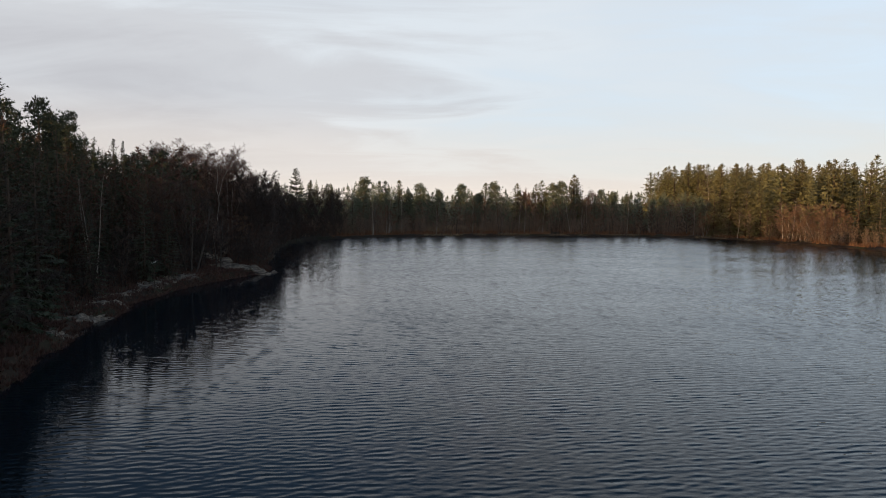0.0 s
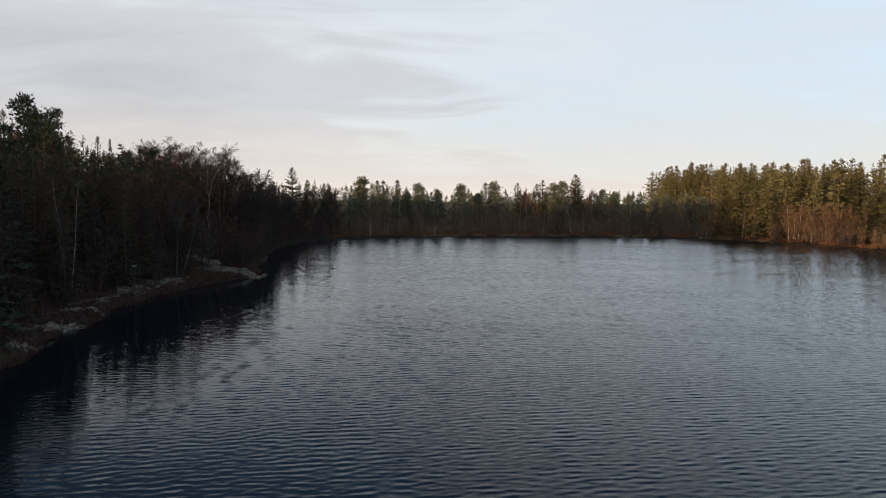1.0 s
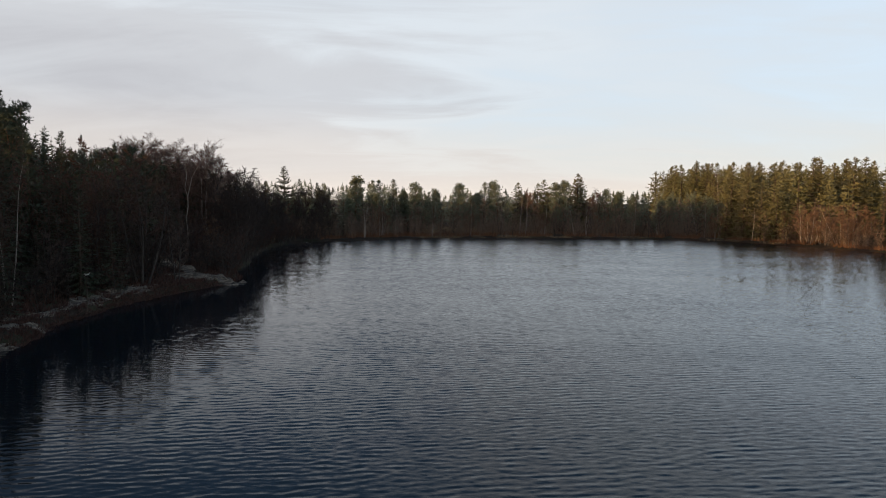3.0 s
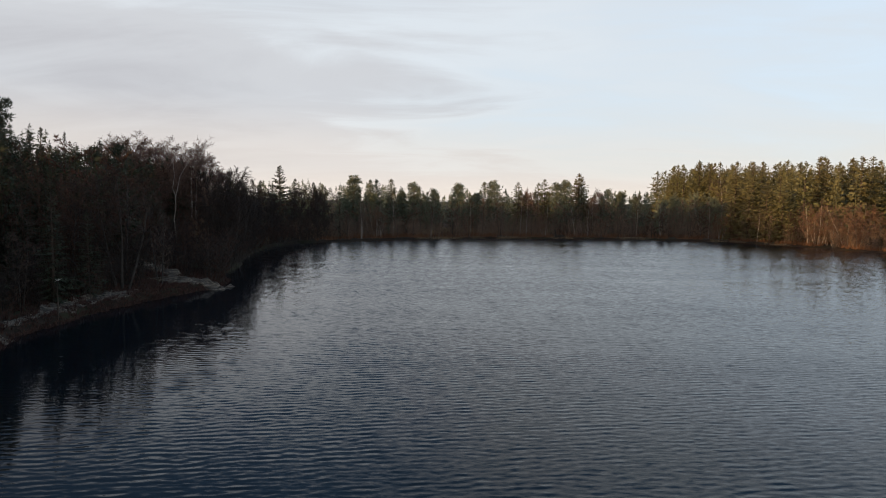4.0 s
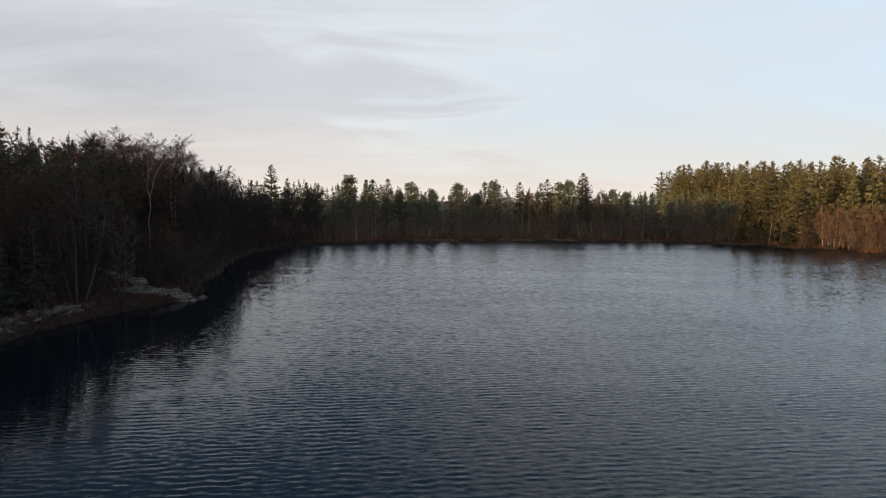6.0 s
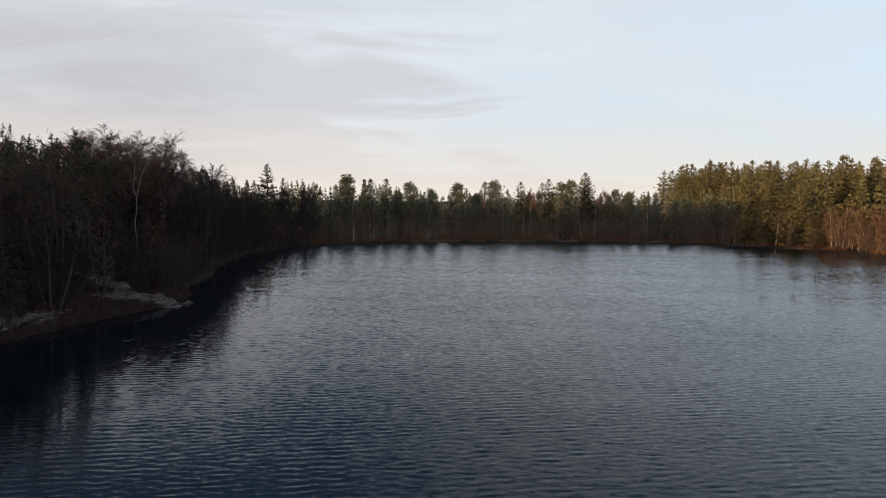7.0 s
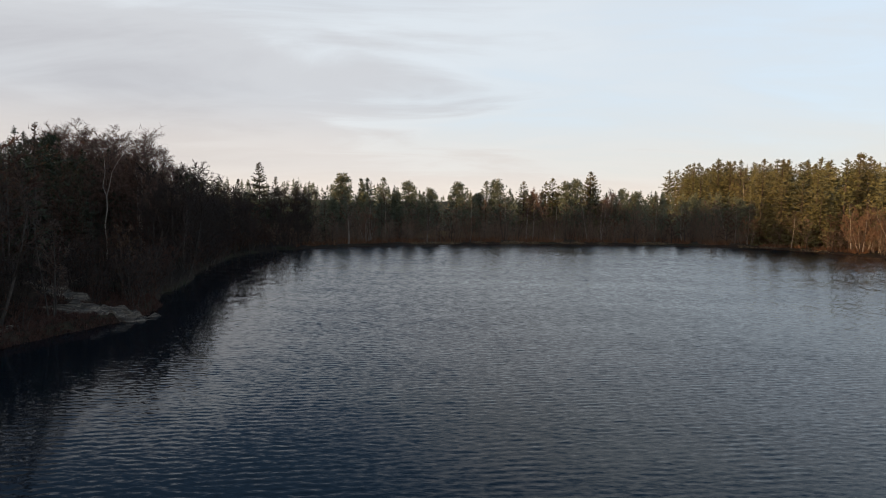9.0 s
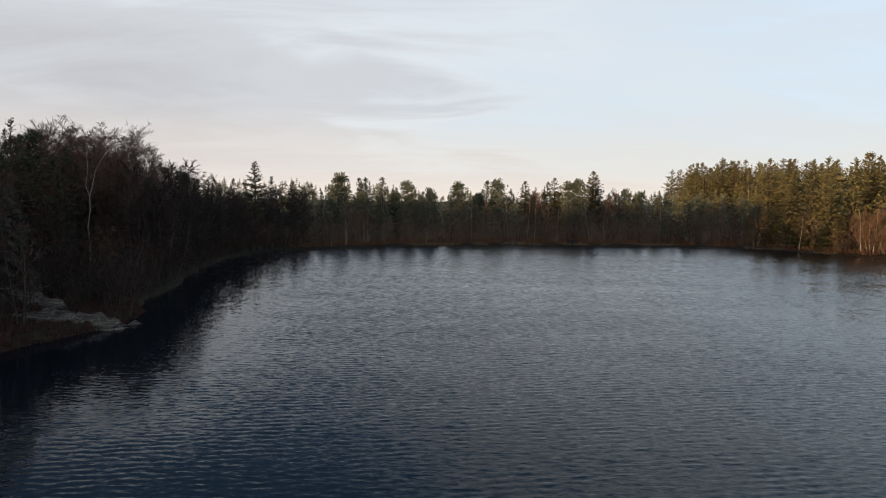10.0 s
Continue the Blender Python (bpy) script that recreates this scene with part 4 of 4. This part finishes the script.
def plantation(x, y):
    """The block of plantation trees on the sunny shore."""
    west = 74 + 0.06 * (y - 150) + (max(0, 150 - y)) * 0.5
    return x > west and 122 < y < 262 and x < west + 75 and x > 60


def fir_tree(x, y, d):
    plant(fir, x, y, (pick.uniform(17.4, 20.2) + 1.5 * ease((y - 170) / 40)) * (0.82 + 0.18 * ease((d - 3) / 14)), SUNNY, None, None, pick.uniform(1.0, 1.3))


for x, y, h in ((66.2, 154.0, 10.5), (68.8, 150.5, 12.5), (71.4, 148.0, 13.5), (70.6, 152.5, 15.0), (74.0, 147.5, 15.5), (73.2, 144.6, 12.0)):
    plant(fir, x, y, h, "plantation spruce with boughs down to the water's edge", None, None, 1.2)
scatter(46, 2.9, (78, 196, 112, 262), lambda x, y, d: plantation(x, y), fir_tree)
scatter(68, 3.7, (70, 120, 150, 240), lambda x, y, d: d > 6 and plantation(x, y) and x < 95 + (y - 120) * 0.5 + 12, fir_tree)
scatter(22, 2.2, (58, 126, 96, 166), lambda x, y, d: 1.6 < d < 8 and not 63 < x < 72, lambda x, y, d: plant(
    (copse, far_copse, copse, oak)[pick.randrange(4)], x, y, pick.uniform(5.5, 8.0), "leafless brown tree before the sunny plantation"))

# darker needles stand in for shade at this end of the shore
for x, y, h, v in ((84.6, 127.5, 11.5, 0), (86.6, 124.0, 12.0, 2), (86.0, 120.4, 11.0, 1), (87.6, 130.5, 13.5, 0), (89.0, 126.5, 13.0, 2)):
    plant(spruce, x, y, h, "spruce in darker needles that stand for shade beside the plantation", v, None, 1.3)

# bushes that hang over the water beyond the sandy point
scatter(64, 0.9, (-36, 69, -18, 132), lambda x, y, d: 0.0 < d < 2.2, lambda x, y, d:
        plant(bush, x, y, pick.uniform(2.6, 5.2), "dark leafless bush hanging over the water", None, None, 1.1))

# bushes all along the visible shores
scatter(66, 1.8, (-30, 24, 92, 168), lambda x, y, d: 0.9 < d < 5 and (x < -15 or y > 118), lambda x, y, d:
        plant(bush, x, y, pick.uniform(1.6, 3.8), BROWN_BUSH))


# ---- undergrowth, grass and far woods ----
# pale ledges of the near bank: x, y, length, width, turn, height
LEDGES = ((-22.2, 66.6, 6.8, 2.4, 18, 0.5), (-26.6, 68.4, 4.4, 1.4, -10, 0.55), (-25.7, 57.5, 7.6, 1.9, 80, 0.26), (-26.4, 52.2, 7.0, 1.7, 95, 0.26),
          (-26.1, 47.4, 5.4, 1.4, 84, 0.24), (-25.1, 42.8, 5.0, 1.2, 76, 0.24), (-24.1, 38.3, 5.0, 1.1, 70, 0.24), (-22.7, 33.2, 3.6, 0.9, 66, 0.24))


def on_ledge(x, y):
    for a, b, long, wide, turn, _ in LEDGES:
        c, s = math.cos(radians(turn)), math.sin(radians(turn))
        u, v = (x - a) * c + (y - b) * s, (y - b) * c - (x - a) * s
        if (u / long) ** 2 + (v / wide) ** 2 < 0.09:
            return True
    return False


def undergrowth(name, label, category, material, count, seed, near, far, where, size, blades, sparse=-0.15):
    """Countless tufts on a strip along the shore, as one object."""
    rng = random.Random(seed)
    net = Net()
    done = 0
    while done < count:
        th = rng.uniform(-math.pi, math.pi)
        r = float(np.interp(th, BEARING, RADIUS, period=2 * math.pi))
        d = near + (far - near) * rng.random() ** 1.3
        x, y = MIDDLE[0] + (r + d) * math.cos(th), MIDDLE[1] + (r + d) * math.sin(th)
        if not where(x, y, d) or noise.noise(Vector((x * 0.2, y * 0.2, seed))) < sparse:
            done += 0.02
            continue
        done += 1
        foot = Vector((x, y, height(d, x, y) - 0.03))
        tall = size * rng.uniform(0.5, 1.15)
        for k in range(blades):
            w = rng.uniform(0, 2 * math.pi)
            lean = rng.uniform(0.1, 0.85)
            way = Vector((math.cos(w) * lean, math.sin(w) * lean, 1)).normalized()
            net.spray(foot + Vector((math.cos(w), math.sin(w), 0)) * 0.12 * rng.random(), way, tall * rng.uniform(0.6, 1.1),
                      tall * rng.uniform(0.10, 0.2) * (1 if tall < 1.2 else 0.4), Vector((math.sin(w), math.cos(w), 0.2)))
    ob = object_of(name, net.v, net.f, material)
    tagged(ob, label, category, kind="stuff")


undergrowth("dry_grass", "straw-coloured dead grass fringing the far shore", "grass", STRAW, 1700, 3, 0.25, 1.5,
            lambda x, y, d: y > 118 and -8 < x < 72, 0.25, 6, 0.0)
undergrowth("meadow_grass", "tall pale grass in the clearing behind the far shore", "grass", STRAW, 900, 17, 11, 24,
            lambda x, y, d: y > 118 and -5 < x < 12, 1.3, 7, -0.5)
undergrowth("bracken", "rust-brown dead bracken under the far trees", "bracken", BRACKEN, 3000, 5, 0.8, 14,
            lambda x, y, d: y > 118 and x > -24, 0.9, 8)
undergrowth("heather", "reddish-brown heather on the near bank", "heather", HEATHER, 6500, 6, -0.12, 6,
            lambda x, y, d: x < -15 and 16 < y < 74 and not on_ledge(x, y), 0.34, 9, -0.7)


def brushwood(name, label, count, seed, near, far, where, tall, material):
    """A tangle of thin stems and twigs between the trees, as one object."""
    rng = random.Random(seed)
    net = Net()
    done = tries = 0
    while done < count and tries < count * 60:
        tries += 1
        th = rng.uniform(-math.pi, math.pi)
        r = float(np.interp(th, BEARING, RADIUS, period=2 * math.pi))
        d = near + (far - near) * rng.random()
        x, y = MIDDLE[0] + (r + d) * math.cos(th), MIDDLE[1] + (r + d) * math.sin(th)
        if not where(x, y, d):
            continue
        done += 1
        z = height(d, x, y) - 0.05
        h = (tall(x, y) if callable(tall) else tall) * rng.uniform(0.55, 1.05)
        for k in range(4):
            foot = Vector((x + rng.uniform(-0.6, 0.6), y + rng.uniform(-0.6, 0.6), z))
            top = foot + Vector((rng.uniform(-0.2, 0.2) * h, rng.uniform(-0.2, 0.2) * h, h * rng.uniform(0.7, 1.1)))
            net.spike(foot, top, 0.028)
            for j in range(8 + int(h * 2.0)):
                p = foot.lerp(top, rng.uniform(0.12, 1.0)) + jitter(rng, 0.05 * h)
                d2 = (jitter(rng, 1.0) + Vector((0, 0, 0.55))).normalized()
                net.spike(p, p + d2 * rng.uniform(0.35, 0.9), 0.026)
    ob = object_of(name, net.v, net.f, material)
    tagged(ob, label, "brushwood", kind="stuff")


brushwood("brushwood", "dense brown brushwood between the far trees", 1000, 8, 2.5, 20,
          lambda x, y, d: y > 118 and -34 < x < 100 and not (-4 < x < 9 and d > 8), 4.2, PALE_TWIG)
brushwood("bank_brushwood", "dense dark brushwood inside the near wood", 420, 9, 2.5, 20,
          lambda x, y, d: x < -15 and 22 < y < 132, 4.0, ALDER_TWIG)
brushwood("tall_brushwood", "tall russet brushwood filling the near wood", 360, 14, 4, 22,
          lambda x, y, d: x < -15 and 4 < y < 132, lambda x, y: 5.0 if sight_gap(x, y) else min(skyline_limit(x, y), 14.0) * 0.82, RED_TWIG)


def wood_block(name, label, seed, count, box, allowed, tall, material):
    """A distant or unseen wood of simple whole trees, as one object."""
    rng = random.Random(seed)
    net = Net()
    done = tries = 0
    while done < count and tries < count * 30:
        tries += 1
        x, y = rng.uniform(box[0], box[2]), rng.uniform(box[1], box[3])
        d, _ = from_shore(x, y)
        if d < 4 or not allowed(x, y, d):
            continue
        done += 1
        h = tall(x, y) * rng.uniform(0.82, 1.05)
        z = height(d, x, y)
        net.spike(Vector((x, y, z - 0.3)), Vector((x, y, z + h)), 0.16)
        tiers = 13
        for i in range(tiers):
            u = i / tiers
            reach = h * 0.17 * (1 - u) ** 0.8 + 0.2
            for k in range(6):
                a = 2 * math.pi * (k + rng.random()) / 6
                way = Vector((math.cos(a), math.sin(a), rng.uniform(-0.5, -0.1) + 0.8 * u)).normalized()
                p = Vector((x, y, z + h * min(0.97, 0.12 + 0.86 * u + rng.uniform(-0.04, 0.04))))
                for q in (0.2, 0.5, 0.75):
                    net.fan(p + way * reach * q, (way + jitter(rng, 0.65)).normalized(), reach * 0.45, reach * 0.26, jitter(rng, 1.0))
        for k in range(12):
            a = k * 2.4
            lean = 1.5 - 0.10 * k
            way = Vector((math.cos(a) * lean, math.sin(a) * lean, 0.6)).normalized()
            net.fan(Vector((x, y, z + h * (0.84 + 0.012 * k))), way, 1.0 - 0.068 * k, 0.5 - 0.028 * k, jitter(rng, 1.0))
    ob = object_of(name, net.v, net.f, material)
    tagged(ob, label, "forest", kind="stuff")


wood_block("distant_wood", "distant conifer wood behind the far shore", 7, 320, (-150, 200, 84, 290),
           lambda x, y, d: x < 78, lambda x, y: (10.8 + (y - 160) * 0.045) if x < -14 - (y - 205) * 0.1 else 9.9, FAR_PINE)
wood_block("middle_wood", "haze-lightened conifers filling the far wood", 15, 130, (-34, 166, 70, 196),
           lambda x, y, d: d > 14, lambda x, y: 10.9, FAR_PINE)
# backs the near wood; low before y 60 to let sun reach the thicket
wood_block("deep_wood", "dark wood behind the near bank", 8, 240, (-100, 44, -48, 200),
           lambda x, y, d: y < 80 - x * 1.6, lambda x, y: min(skyline_limit(x, y) * 0.84, 13.0 if y < 60 else 21.0), SPRUCE)
# added to cast shade across the lake; tallest where the camera never sees it
wood_block("high_wood", "tall conifers added far back to shade the plantation's foot", 16, 260, (-96, 66, -58, 126),
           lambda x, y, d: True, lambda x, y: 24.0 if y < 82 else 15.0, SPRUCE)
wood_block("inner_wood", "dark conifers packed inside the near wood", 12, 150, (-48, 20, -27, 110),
           lambda x, y, d: d > 11 and y < 165 + x, lambda x, y: min(skyline_limit(x, y) * 0.78, 12.0 if y > 46 else 10.8), SPRUCE)
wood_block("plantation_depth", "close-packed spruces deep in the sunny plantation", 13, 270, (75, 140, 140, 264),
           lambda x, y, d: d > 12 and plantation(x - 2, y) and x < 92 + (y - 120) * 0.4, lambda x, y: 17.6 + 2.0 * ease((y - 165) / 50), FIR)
# added mostly out of view, to keep the low sun off the near wood
wood_block("low_wood", "conifer wood added mostly out of view to shade the near bank", 10, 300, (-125, -30, -30, 44),
           lambda x, y, d: d > 8, lambda x, y: 10.5 + 4.5 * ease((-38 - x) / 12), SPRUCE)
wood_block("wood_behind", "conifer wood closing the lake behind the camera", 9, 130, (-90, -110, 150, 116),
           lambda x, y, d: d > 6 and (y < 14 or x > 88) and not (x < -20 and y > 10), lambda x, y: 15.0, SPRUCE)


# ---- the sandy bank ----
def sand_ledge(x, y, long, wide, turn, tall, seed):
    """A worn, uneven sheet of pale sand that follows the bank and breaks off at its lip."""
    n, rings = 72, (0.0, 0.2, 0.4, 0.55, 0.7, 0.82, 0.92, 1.0, 1.05)
    verts, faces = [], []
    c, s = math.cos(radians(turn)), math.sin(radians(turn))
    for q in rings:
        for k in range(n):
            a = 2 * math.pi * k / n
            w = Vector((math.cos(a), math.sin(a), 0))
            edge = 1 + 0.7 * noise.noise(w * 1.4 + Vector((0, 0, seed))) + 0.7 * noise.noise(w * 4.5 + Vector((0, 0, seed + 9)))
            px, py = math.cos(a) * long / 2 * q * edge, math.sin(a) * wide / 2 * q * edge
            wx, wy = x + px * c - py * s, y + px * s + py * c
            lump = 0.7 * noise.noise(Vector((wx * 1.6, wy * 1.6, seed))) + 0.12 * noise.noise(Vector((wx * 4.2, wy * 4.2, seed + 5)))
            lift = tall * ease((1.03 - q) / 0.22) * (0.55 + lump)
            verts.append((wx - x, wy - y, max(ground_at(wx, wy), -0.12) + lift - 0.06 - (0.2 if q > 1 else 0)))
    for i in range(len(rings) - 1):
        for k in range(n):
            m = (k + 1) % n
            faces.append((i * n + k, (i + 1) * n + k, (i + 1) * n + m, i * n + m))
    ob = object_of("sand_ledge", verts, faces, SAND, smooth=True)
    ob.location = (x, y, 0)
    tagged(ob, "pale eroded sand ledge on the near bank", "sand bank", "ledges of the near bank")


for k, ledge in enumerate(LEDGES):
    sand_ledge(*ledge, 20 + k)


def snag(x, y):
    """A dead stem snapped off above head height, added so its pale splintered wood stands for a small pale mark."""
    rng = random.Random(4)
    root = thing("broken_stem")
    stem, wood = Net(), Net()
    stem.tube([(0, 0, -0.3), (0.03, 0, 0.9), (0.0, 0.04, 1.9), (0.05, 0.05, 2.65)], [0.05, 0.04, 0.03, 0.026], 8)
    for k in range(9):
        a = k * 0.7
        p = Vector((0.05 + 0.05 * math.cos(a), 0.05 + 0.05 * math.sin(a), 2.6))
        wood.spike(p, p + Vector((rng.uniform(-0.22, 0.22), rng.uniform(-0.22, 0.22), rng.uniform(0.05, 0.2))), 0.02)
    wood.spike(Vector((0.05, 0.05, 2.62)), Vector((0.20, 0.1, 2.7)), 0.025)
    wood.spike(Vector((0.05, 0.05, 2.62)), Vector((-0.16, -0.06, 2.5)), 0.025)
    stem.part("stem", BARK, root)
    wood.part("splintered_top", PALE_WOOD, root, "pale splintered wood")
    root.location = (x, y, ground_at(x, y))
    tagged(root, "added dead stem whose pale splintered top stands for a small pale mark", "tree stump")


PALE_WOOD = bark("fresh_wood", (0.45, 0.40, 0.33), (0.72, 0.68, 0.60))
# the stem is added to hold up a small pale mark
snag(-24.9, 50.0)
